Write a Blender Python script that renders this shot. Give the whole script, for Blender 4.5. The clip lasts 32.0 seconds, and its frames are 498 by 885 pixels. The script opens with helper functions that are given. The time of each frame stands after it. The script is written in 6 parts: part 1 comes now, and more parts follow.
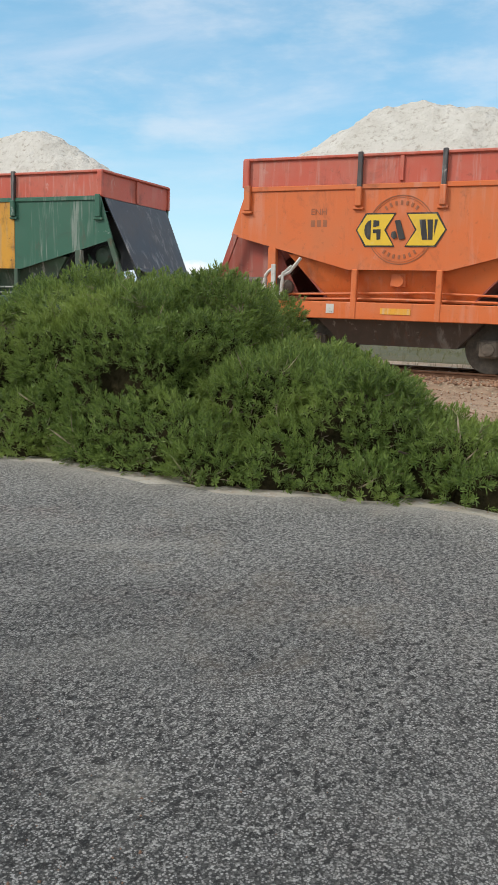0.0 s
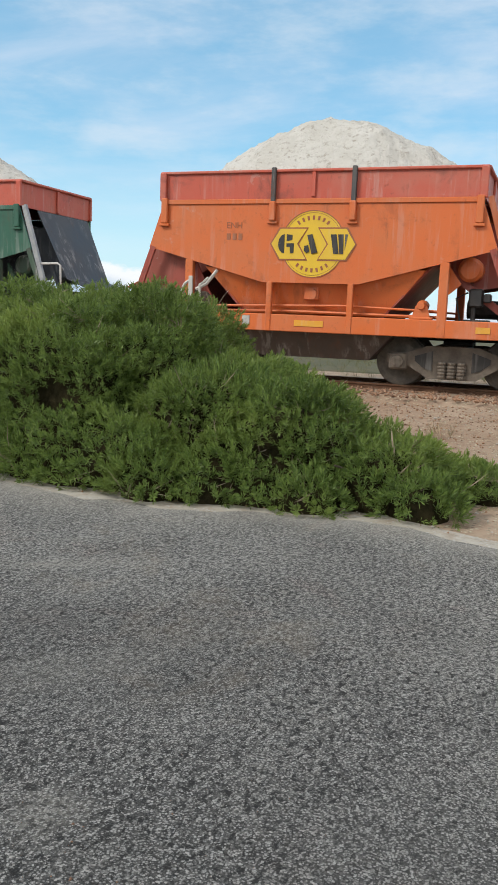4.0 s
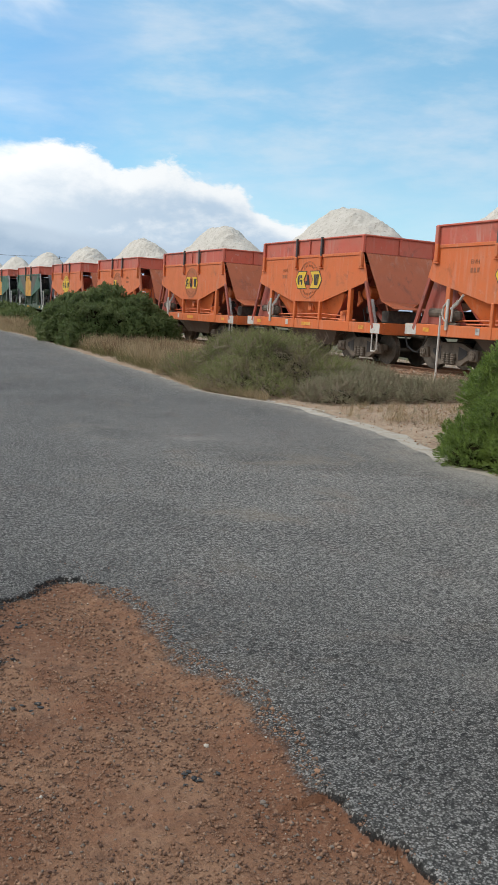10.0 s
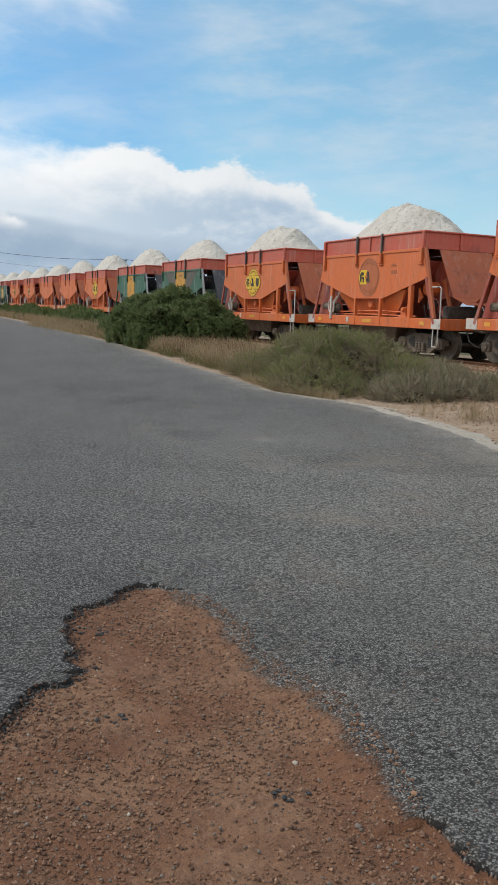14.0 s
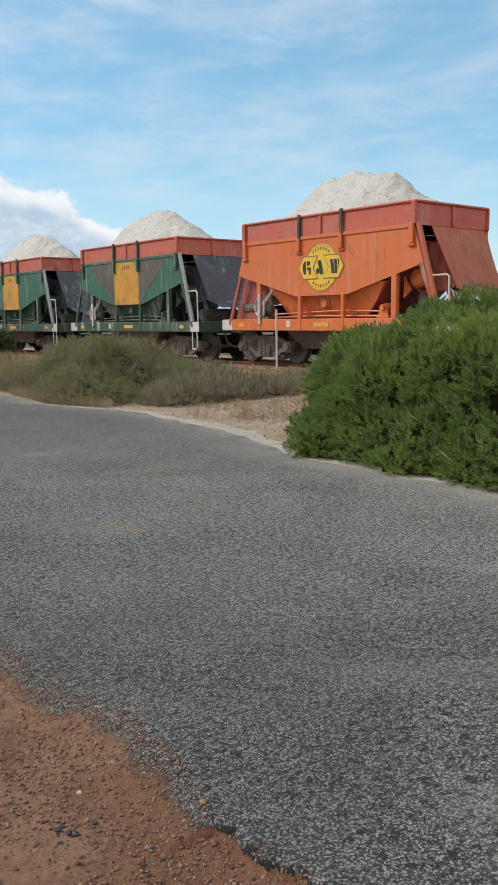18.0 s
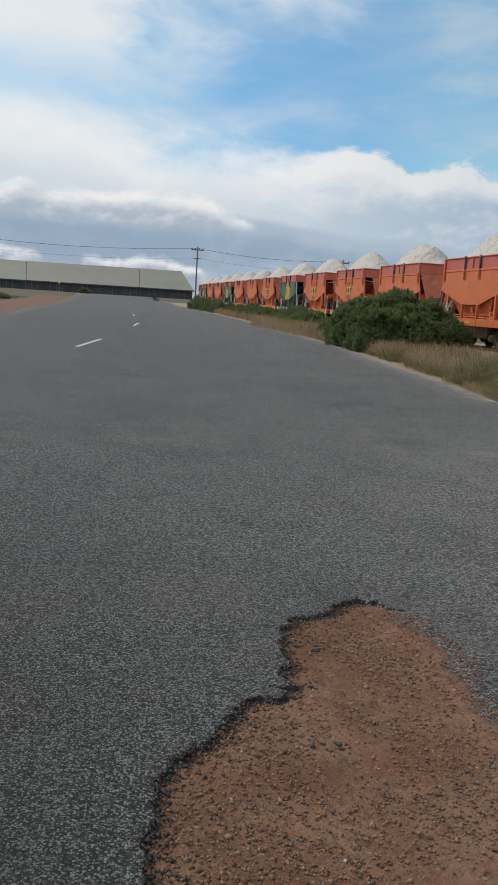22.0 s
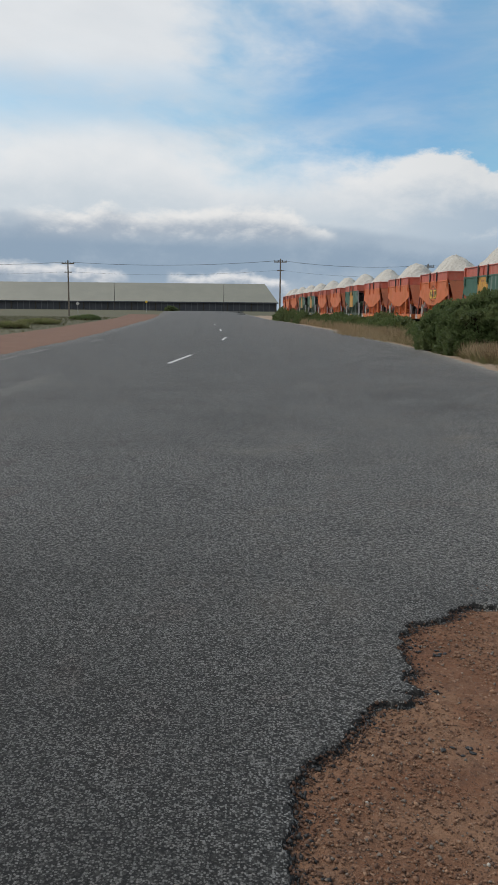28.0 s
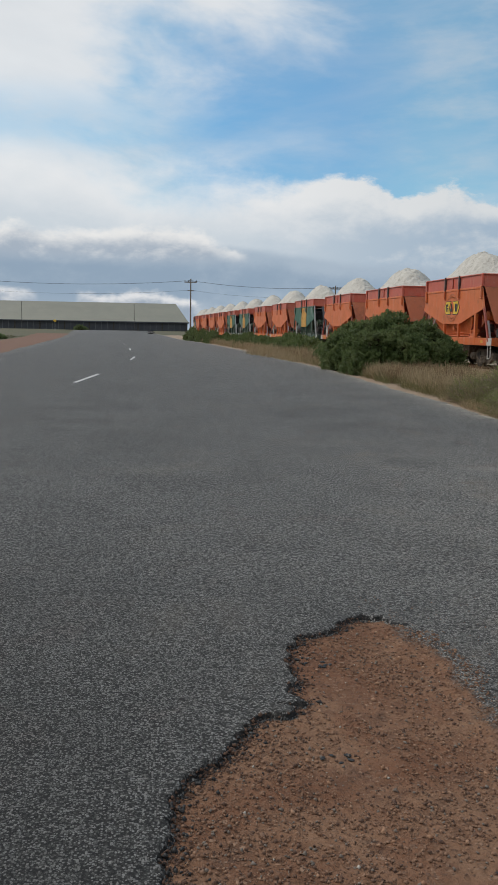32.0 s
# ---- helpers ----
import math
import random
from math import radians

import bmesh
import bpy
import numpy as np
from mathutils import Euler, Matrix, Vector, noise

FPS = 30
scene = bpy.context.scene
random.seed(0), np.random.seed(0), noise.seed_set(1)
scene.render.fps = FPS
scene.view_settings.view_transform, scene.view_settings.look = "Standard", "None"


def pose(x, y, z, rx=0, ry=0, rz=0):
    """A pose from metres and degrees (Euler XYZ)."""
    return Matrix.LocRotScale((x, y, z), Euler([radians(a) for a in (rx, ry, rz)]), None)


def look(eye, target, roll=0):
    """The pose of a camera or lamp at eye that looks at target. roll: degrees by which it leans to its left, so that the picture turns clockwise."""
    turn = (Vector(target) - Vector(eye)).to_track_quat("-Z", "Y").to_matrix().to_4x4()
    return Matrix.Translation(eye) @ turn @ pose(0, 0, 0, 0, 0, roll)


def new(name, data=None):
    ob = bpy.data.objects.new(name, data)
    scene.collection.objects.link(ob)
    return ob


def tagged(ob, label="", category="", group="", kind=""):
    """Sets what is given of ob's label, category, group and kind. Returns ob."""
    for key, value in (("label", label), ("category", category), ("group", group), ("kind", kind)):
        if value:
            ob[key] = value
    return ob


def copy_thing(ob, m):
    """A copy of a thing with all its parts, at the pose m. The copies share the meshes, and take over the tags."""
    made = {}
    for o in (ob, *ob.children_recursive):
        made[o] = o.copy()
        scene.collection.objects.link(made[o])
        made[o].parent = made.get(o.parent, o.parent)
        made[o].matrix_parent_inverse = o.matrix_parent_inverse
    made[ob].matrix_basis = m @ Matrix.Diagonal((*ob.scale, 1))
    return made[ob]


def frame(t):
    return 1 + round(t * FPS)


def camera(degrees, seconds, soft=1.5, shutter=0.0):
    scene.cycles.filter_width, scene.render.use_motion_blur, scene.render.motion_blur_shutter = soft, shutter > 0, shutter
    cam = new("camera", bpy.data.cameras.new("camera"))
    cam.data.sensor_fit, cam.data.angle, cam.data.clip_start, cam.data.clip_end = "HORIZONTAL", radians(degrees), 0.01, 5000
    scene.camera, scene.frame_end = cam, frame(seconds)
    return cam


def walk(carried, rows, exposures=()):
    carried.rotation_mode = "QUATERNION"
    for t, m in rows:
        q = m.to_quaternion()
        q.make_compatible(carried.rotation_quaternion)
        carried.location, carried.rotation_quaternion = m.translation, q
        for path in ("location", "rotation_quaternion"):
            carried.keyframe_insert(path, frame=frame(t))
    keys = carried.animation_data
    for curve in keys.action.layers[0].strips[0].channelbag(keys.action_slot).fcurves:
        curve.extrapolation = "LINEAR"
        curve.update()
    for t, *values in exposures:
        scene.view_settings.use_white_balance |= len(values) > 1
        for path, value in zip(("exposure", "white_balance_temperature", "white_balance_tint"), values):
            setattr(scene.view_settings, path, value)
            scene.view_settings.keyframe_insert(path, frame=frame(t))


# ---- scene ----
# camera and walk
cam = camera(33.0, 32.0, 1.0)
PATH = [
    (0.0, pose(0.237, 0.165, 1.552, 80.72, -1.81, -62.63)),
    (0.5, pose(0.219, 0.169, 1.557, 80.74, -1.53, -62.86)),
    (1.0, pose(0.169, 0.186, 1.574, 80.36, -1.21, -53.71)),
    (1.5, pose(0.103, 0.206, 1.606, 80.00, -1.04, -41.44)),
    (2.0, pose(0.070, 0.202, 1.619, 79.76, -0.78, -34.53)),
    (2.5, pose(0.077, 0.203, 1.614, 79.91, -1.64, -37.16)),
    (3.0, pose(0.182, 0.189, 1.574, 81.50, -3.57, -56.29)),
    (3.5, pose(0.213, 0.114, 1.604, 81.38, -2.24, -66.59)),
    (5.5, pose(0.170, 0.104, 1.640, 80.66, -1.33, -61.09)),
    (6.0, pose(0.110, 0.133, 1.639, 80.28, -0.15, -43.08)),
    (6.5, pose(0.148, 0.015, 1.616, 80.49, -1.16, -40.25)),
    (7.0, pose(0.059, -0.259, 1.600, 80.23, -0.91, -39.48)),
    (7.5, pose(0.033, -0.527, 1.592, 80.52, -2.55, -33.85)),
    (8.0, pose(-0.081, -0.724, 1.608, 81.33, -2.94, -33.76)),
    (8.5, pose(-0.144, -0.739, 1.594, 81.61, -3.33, -34.56)),
    (9.0, pose(-0.005, -0.613, 1.571, 81.84, -3.05, -32.15)),
    (9.5, pose(0.107, -0.384, 1.582, 81.48, -3.31, -25.30)),
    (10.0, pose(0.052, -0.128, 1.607, 81.28, -3.07, -25.64)),
    (10.5, pose(0.051, -0.043, 1.614, 81.46, -3.05, -26.03)),
    (11.0, pose(0.061, -0.023, 1.604, 81.23, -2.87, -24.49)),
    (11.5, pose(0.039, -0.024, 1.614, 81.10, -2.61, -25.22)),
    (12.0, pose(0.034, -0.023, 1.615, 81.04, -2.27, -25.50)),
    (12.5, pose(0.037, -0.028, 1.613, 80.91, -1.35, -23.65)),
    (13.0, pose(-0.000, -0.000, 1.611, 80.87, -1.40, -20.02)),
    (13.5, pose(-0.000, 0.015, 1.610, 80.99, -1.89, -19.24)),
    (14.0, pose(0.026, 0.013, 1.612, 81.01, -1.95, -21.30)),
    (14.5, pose(0.104, 0.005, 1.580, 81.32, -2.36, -32.99)),
    (15.0, pose(0.213, -0.040, 1.584, 81.43, -1.88, -36.57)),
    (15.5, pose(0.232, -0.064, 1.611, 81.33, -1.60, -44.89)),
    (17.5, pose(0.189, 0.047, 1.592, 81.55, -1.01, -51.23)),
    (18.0, pose(0.145, 0.053, 1.603, 81.61, 0.64, -36.59)),
    (18.5, pose(0.141, 0.067, 1.596, 81.59, 0.43, -25.37)),
    (19.0, pose(0.131, 0.083, 1.597, 81.54, -0.72, -22.06)),
    (19.5, pose(0.118, 0.089, 1.605, 81.52, -1.17, -20.35)),
    (20.0, pose(0.111, 0.098, 1.606, 81.44, -2.11, -20.63)),
    (20.5, pose(0.089, 0.125, 1.606, 81.24, -2.00, -20.24)),
    (21.0, pose(0.047, 0.179, 1.610, 80.97, -1.23, -13.28)),
    (21.5, pose(-0.010, 0.244, 1.603, 80.67, -1.88, -7.19)),
    (22.0, pose(-0.023, 0.268, 1.603, 80.51, -3.51, -6.65)),
    (22.5, pose(-0.049, 0.247, 1.610, 80.48, -3.43, -5.13)),
    (23.0, pose(-0.047, 0.269, 1.601, 80.11, -3.34, -5.88)),
    (23.5, pose(-0.044, 0.232, 1.617, 80.51, -1.67, -6.50)),
    (24.0, pose(-0.050, 0.230, 1.599, 81.16, 0.93, -6.98)),
    (24.5, pose(-0.047, 0.235, 1.580, 82.07, -2.08, -6.39)),
    (26.5, pose(-0.079, 0.215, 1.597, 81.32, -1.56, -5.74)),
    (27.0, pose(-0.098, 0.203, 1.606, 81.22, -1.32, -4.27)),
    (27.5, pose(-0.106, 0.235, 1.593, 80.70, -1.19, -4.27)),
    (28.0, pose(-0.141, 0.224, 1.594, 81.06, -0.53, -1.00)),
    (28.5, pose(-0.133, 0.219, 1.595, 80.96, -0.13, 2.29)),
    (29.0, pose(-0.145, 0.237, 1.592, 81.34, -0.23, 2.35)),
    (29.5, pose(-0.139, 0.256, 1.592, 81.46, -0.08, 2.12)),
    (30.0, pose(-0.135, 0.254, 1.587, 81.53, -0.18, 2.11)),
    (30.5, pose(-0.101, 0.239, 1.581, 81.48, 0.01, 1.86)),
    (31.0, pose(-0.065, 0.211, 1.590, 81.86, -0.49, -4.06)),
    (31.5, pose(-0.033, 0.173, 1.587, 82.36, -0.94, -6.41)),
    (32.0, pose(-0.020, 0.172, 1.587, 82.47, -0.94, -6.98)),
]

walk(cam, PATH, [(0.0, 0.12), (9.0, 0.03), (13.0, -0.03), (14.0, -0.15), (15.0, -0.1), (18.0, 0.0), (20.0, -0.05), (21.0, -0.16), (22.0, -0.34), (24.0, -0.44), (29.0, -0.43), (30.0, -0.51), (31.0, -0.53), (32.0, -0.42)])

# world: blue sky with cumulus low down and thin cirrus above, a soft sun
SUN_AZ, SUN_EL = -50.0, 42.0  # degrees, from +y towards +x, and above the horizon


def sock(node, name):
    return node.outputs[name]


class Nodes:
    """Short hand for node trees."""

    def __init__(self, tree):
        self.tree = tree
        tree.nodes.clear()

    def add(self, kind):
        return self.tree.nodes.new(kind)

    def link(self, a, b):
        self.tree.links.new(a, b)

    def put(self, target, value):
        if isinstance(value, bpy.types.NodeSocket):
            self.link(value, target)
        else:
            target.default_value = value

    def math(self, op, a, b=0.0, c=0.0, clamp=False):
        n = self.add("ShaderNodeMath")
        n.operation, n.use_clamp = op, clamp
        self.put(n.inputs[0], a), self.put(n.inputs[1], b), self.put(n.inputs[2], c)
        return n.outputs[0]

    def vmath(self, op, a, b=(0, 0, 0)):
        n = self.add("ShaderNodeVectorMath")
        n.operation = op
        self.put(n.inputs[0], a), self.put(n.inputs[1], b)
        return n.outputs["Value"] if op in ("LENGTH", "DISTANCE") else n.outputs["Vector"]

    def xyz(self, x, y, z=0.0):
        n = self.add("ShaderNodeCombineXYZ")
        self.put(n.inputs[0], x), self.put(n.inputs[1], y), self.put(n.inputs[2], z)
        return n.outputs[0]

    def split(self, v):
        n = self.add("ShaderNodeSeparateXYZ")
        self.link(v, n.inputs[0])
        return n.outputs

    def step(self, v, lo, hi, a=0.0, b=1.0):
        n = self.add("ShaderNodeMapRange")
        n.interpolation_type = "SMOOTHSTEP"
        self.put(n.inputs[0], v)
        for i, x in ((1, lo), (2, hi), (3, a), (4, b)):
            self.put(n.inputs[i], x)
        return n.outputs[0]

    def noise(self, v, scale, detail=4.0, rough=0.55, distort=0.0):
        n = self.add("ShaderNodeTexNoise")
        self.put(n.inputs["Vector"], v)
        n.inputs["Scale"].default_value, n.inputs["Detail"].default_value = scale, detail
        n.inputs["Roughness"].default_value, n.inputs["Distortion"].default_value = rough, distort
        return n.outputs["Fac"]

    def voronoi(self, v, scale, feature="F1", out="Distance"):
        n = self.add("ShaderNodeTexVoronoi")
        n.feature = feature
        self.put(n.inputs["Vector"], v)
        n.inputs["Scale"].default_value = scale
        return n.outputs[out]

    def mix(self, f, a, b, blend="MIX"):
        n = self.add("ShaderNodeMix")
        n.data_type, n.blend_type = "RGBA", blend
        self.put(n.inputs[0], f)
        for i, x in ((6, a), (7, b)):
            self.put(n.inputs[i], (*x, 1.0) if isinstance(x, tuple) and len(x) == 3 else x)
        return n.outputs[2]

    def attribute(self, name):
        n = self.add("ShaderNodeAttribute")
        n.attribute_name = name
        return n.outputs["Fac"]

    def bump(self, h, strength, distance, normal=None):
        n = self.add("ShaderNodeBump")
        n.inputs["Strength"].default_value, n.inputs["Distance"].default_value = strength, distance
        self.link(h, n.inputs["Height"])
        if normal is not None:
            self.link(normal, n.inputs["Normal"])
        return n.outputs[0]


world = bpy.data.worlds.new("world")
scene.world = world
world.use_nodes = True
N = Nodes(world.node_tree)
sky = N.add("ShaderNodeTexSky")
sky.sky_type, sky.sun_disc, sky.sun_elevation, sky.sun_rotation = "NISHITA", False, radians(SUN_EL), radians(SUN_AZ)
sky.air_density, sky.dust_density, sky.ozone_density = 1.0, 0.6, 1.6
SKY_GAIN = 0.11
blue = N.mix(1.0, sock(sky, "Color"), (0.86, 1.22, 1.30), "MULTIPLY")
blue = N.mix(0.28, blue, (4.3, 7.9, 9.9))
gen = N.add("ShaderNodeTexCoord").outputs["Generated"]
dx, dy, dz = N.split(gen)
az = N.math("ARCTAN2", dx, dy)
el = N.math("ARCSINE", dz)
# a clearer, deeper blue low over the far end of the line
clear = N.math("MULTIPLY", N.step(N.math("ABSOLUTE", N.math("SUBTRACT", az, radians(9.0))), radians(11.0), radians(3.0)), N.step(el, 0.42, 0.25))
blue = N.mix(N.math("MULTIPLY", clear, 0.8), blue, N.mix(1.0, blue, (0.66, 0.82, 0.98), "MULTIPLY"))
def bank(colour, top, rough_, scale, fade, grey, white, depth, seed, gate=-1.0, blur=0.012, lump=1.0):
    """A bank of cumulus whose puffy top stands at the elevation top: bright above, grey below."""
    v = N.xyz(N.math("MULTIPLY", az, scale), N.math("MULTIPLY", el, scale * 1.7), seed)
    broad = N.math("SUBTRACT", N.noise(N.xyz(N.math("MULTIPLY", az, scale * 0.45), seed, 0.0), 1.0, 2.0), 0.5)
    puff = N.math("SUBTRACT", N.noise(v, 1.0, 8.0, 0.60, 0.1), 0.5)
    edge_ = N.math("SUBTRACT", N.math("MULTIPLY_ADD", puff, rough_, N.math("MULTIPLY_ADD", broad, rough_ * 0.9, top)), el)
    cover = N.math("MULTIPLY", N.math("MULTIPLY", N.step(edge_, 0.0, blur), fade), N.step(broad, gate, gate + 0.10))
    inner = N.math("SUBTRACT", N.noise(N.vmath("ADD", v, (-0.10, 0.22, 0.0)), 1.0, 8.0, 0.60, 0.1), 0.5)
    light = N.math("MULTIPLY_ADD", N.math("SUBTRACT", puff, inner), N.math("MULTIPLY", lump, 2.7), N.math("MULTIPLY_ADD", puff, 0.9, N.step(edge_, depth, N.math("MULTIPLY", depth, 0.15))))
    return N.mix(cover, colour, N.mix(N.step(light, -0.10, 1.05), grey, white))


def ramp(points):
    """A value by azimuth in degrees."""
    n = N.add("ShaderNodeFloatCurve")
    n.inputs["Factor"].default_value = 1.0
    lo, hi = -60.0, 120.0
    N.link(N.math("MULTIPLY_ADD", az, math.degrees(1) / (hi - lo), -lo / (hi - lo)), n.inputs["Value"])
    c = n.mapping.curves[0]
    pts = [((a - lo) / (hi - lo), b) for a, b in points]
    c.points[0].location, c.points[-1].location = (0.0, pts[0][1]), (1.0, pts[-1][1])
    for p in pts:
        c.points.new(*p)
    n.mapping.update()
    return n.outputs[0]


# thin high cloud: soft wisps everywhere, a pale sheet over the road
wisp_v = N.xyz(N.math("MULTIPLY_ADD", az, 3.0, N.math("MULTIPLY", el, 2.0)), N.math("MULTIPLY_ADD", el, 13.0, N.math("MULTIPLY", az, -1.6)), 7.7)
wisp = N.math("MULTIPLY", N.step(N.noise(wisp_v, 1.3, 6.0, 0.58, 0.3), 0.36, 0.85), 0.42)
puffy = N.math("MULTIPLY", N.step(N.noise(N.xyz(N.math("MULTIPLY", az, 7.0), N.math("MULTIPLY", el, 20.0), 1.3), 1.0, 6.0, 0.6), 0.42, 0.75), 0.42)
thin = N.math("MULTIPLY_ADD", clear, -0.55, 1.0)
colour = N.mix(N.math("MULTIPLY", wisp, thin), blue, (7.4, 7.6, 8.4))
colour = N.mix(N.math("MULTIPLY", N.math("MULTIPLY", puffy, thin), N.step(el, 0.05, 0.2)), colour, (7.0, 7.5, 8.0))
haze = N.step(el, 0.0, 0.20, 0.60, 0.0)
colour = N.mix(haze, colour, (6.6, 8.2, 9.2))
sheet_v = N.xyz(N.math("MULTIPLY_ADD", az, 3.2, N.math("MULTIPLY", el, -3.0)), N.math("MULTIPLY_ADD", el, 9.0, N.math("MULTIPLY", az, 2.2)), 2.2)
sheet = N.math("ADD", N.noise(sheet_v, 1.0, 6.0, 0.55, 0.25), ramp([(-60, 0.34), (-12, 0.27), (0, 0.10), (9, -0.02), (25, -0.12), (120, -0.14)]))
sheet = N.math("MULTIPLY", N.step(sheet, 0.46, 0.72), N.step(N.math("ABSOLUTE", N.math("SUBTRACT", el, 0.225)), 0.0, 0.055, 0.35, 0.92))
colour = N.mix(sheet, colour, N.mix(N.noise(sheet_v, 2.3, 5.0), (8.2, 8.5, 8.8), (10.3, 10.4, 10.5)))
west = N.step(az, 0.40, 0.02)
colour = bank(colour, ramp([(-60, 0.225), (-10, 0.220), (4, 0.205), (12, 0.172), (22, 0.150), (32, 0.105), (42, 0.075), (58, 0.045), (75, 0.028), (120, 0.02)]), 0.115, 9.5, 1.0, N.mix(west, (4.4, 5.6, 6.9), (7.0, 7.8, 8.5)), N.mix(west, (8.2, 8.5, 8.7), (10.0, 10.1, 10.2)), N.step(az, radians(4.0), radians(26.0), 0.115, 0.045), 4.2, -1.0, N.step(az, radians(2.0), radians(14.0), 0.085, 0.012), N.step(az, radians(2.0), radians(18.0), 0.35, 1.0))
colour = bank(colour, ramp([(-60, 0.100), (0, 0.105), (8, 0.098), (20, 0.078), (34, 0.055), (50, 0.03), (120, 0.0)]), 0.030, 7.0, N.step(el, 0.0, 0.05, 0.6, 1.0), (3.4, 4.5, 5.8), (4.8, 5.8, 6.9), 0.04, 2.7)
colour = bank(colour, ramp([(-60, 0.095), (0, 0.110), (8, 0.095), (14, 0.06), (34, 0.0), (120, 0.0)]), 0.065, 12.0, N.step(el, 0.070, 0.092), (4.6, 5.4, 6.4), (9.8, 9.8, 9.7), 0.030, 9.4, -0.06)
colour = bank(colour, ramp([(-60, 0.048), (3, 0.042), (12, 0.025), (30, -0.02), (120, -0.05)]), 0.040, 24.0, N.step(el, -0.01, 0.03, 0.3, 1.0), (3.9, 4.7, 5.7), (9.0, 9.1, 9.3), 0.024, 1.4, -0.12)
back = N.add("ShaderNodeBackground")
N.link(colour, back.inputs[0])
back.inputs[1].default_value = SKY_GAIN
N.link(back.outputs[0], N.add("ShaderNodeOutputWorld").inputs[0])

sun = new("sun", bpy.data.lights.new("sun", "SUN"))
sun.data.energy, sun.data.angle, sun.data.color = 2.2, radians(12), (1.0, 0.965, 0.91)
_a, _e = radians(SUN_AZ), radians(SUN_EL)
sun.matrix_world = look((0, 0, 0), (-math.sin(_a) * math.cos(_e), -math.cos(_a) * math.cos(_e), -math.sin(_e)))
scene.view_settings.exposure = 0.0

# ---- materials ----
MATS = {}


def material(name, rough=0.6, metal=0.0):
    m = bpy.data.materials.new(name)
    m.use_nodes = True
    n = Nodes(m.node_tree)
    b = n.add("ShaderNodeBsdfPrincipled")
    b.inputs["Roughness"].default_value, b.inputs["Metallic"].default_value = rough, metal
    n.link(b.outputs[0], n.add("ShaderNodeOutputMaterial").inputs[0])
    MATS[name] = m
    return m, n, b


def obj_coord(n):
    return n.add("ShaderNodeTexCoord").outputs["Object"]


def world_coord(n):
    return n.add("ShaderNodeNewGeometry").outputs["Position"]


def paint(name, base, worn, streak=(0.55, 0.52, 0.47), amount=0.35, rough=0.5, rust=0.15):
    """Weathered paint on steel: fading, dusty runs down the sheet, rust specks."""
    m, n, b = material(name, rough)
    v = obj_coord(n)
    rnd = n.add("ShaderNodeObjectInfo").outputs["Random"]
    v = n.vmath("ADD", v, n.xyz(n.math("MULTIPLY", rnd, 37.0), n.math("MULTIPLY", rnd, 53.0), 0.0))
    x, y, z = n.split(v)
    fade = n.step(n.noise(v, 1.3, 5.0, 0.6), 0.35, 0.72)
    c = n.mix(fade, base, worn)
    runs = n.noise(n.xyz(n.math("MULTIPLY", x, 7.0), n.math("MULTIPLY", y, 7.0), n.math("MULTIPLY", z, 0.55)), 1.0, 5.0, 0.65, 0.3)
    runs = n.math("MULTIPLY", n.step(runs, 0.50, 0.66), n.math("MULTIPLY", n.step(n.noise(v, 0.8, 3.0), 0.38, 0.62), amount))
    c = n.mix(runs, c, streak)
    # peeled pale patches, and rust smudges that run down a little
    peel = n.math("MULTIPLY", n.step(n.noise(v, 3.4, 8.0, 0.70, 0.4), 0.60, 0.66), n.math("MULTIPLY", n.step(n.noise(v, 0.9, 3.0), 0.48, 0.64), amount * 1.1), clamp=True)
    c = n.mix(peel, c, streak)
    smear = n.noise(n.xyz(n.math("MULTIPLY", x, 4.0), n.math("MULTIPLY", y, 4.0), n.math("MULTIPLY_ADD", z, 1.1, 9.0)), 1.0, 8.0, 0.72, 0.5)
    c = n.mix(n.math("MULTIPLY", n.step(smear, 0.56, 0.72), min(1.0, rust * 2.0)), c, (0.115, 0.048, 0.026))
    specks = n.math("MULTIPLY", n.step(n.noise(v, 9.0, 8.0, 0.7), 0.58, 0.70), min(1.0, rust * 1.6))
    c = n.mix(specks, c, (0.085, 0.038, 0.022))
    grime = n.math("MULTIPLY", n.step(n.noise(n.vmath("ADD", v, (17.0, 3.0, 5.0)), 1.7, 7.0, 0.68, 0.5), 0.54, 0.74), min(0.8, rust * 2.2))
    c = n.mix(grime, c, (0.040, 0.032, 0.028))
    grain = n.noise(v, 60.0, 3.0)
    c = n.mix(n.math("MULTIPLY", grain, 0.14), c, (0.05, 0.04, 0.035))
    n.link(c, b.inputs["Base Color"])
    n.put(b.inputs["Roughness"], n.math("MULTIPLY_ADD", fade, 0.22, rough - 0.08))
    n.link(n.bump(n.noise(v, 2.2, 3.0), 0.25, 0.03, n.bump(grain, 0.08, 0.004)), b.inputs["Normal"])
    return m


def mottled(name, a, b_, scale=6.0, rough=0.8, metal=0.0, fine=60.0, bump=0.3, dist=0.01):
    m, n, b = material(name, rough, metal)
    v = obj_coord(n)
    c = n.mix(n.step(n.noise(v, scale, 6.0, 0.62), 0.32, 0.7), a, b_)
    g = n.noise(v, fine, 4.0, 0.65)
    c = n.mix(n.math("MULTIPLY", g, 0.3), c, tuple(0.4 * k for k in a))
    n.link(c, b.inputs["Base Color"])
    n.link(n.bump(g, bump, dist), b.inputs["Normal"])
    return m


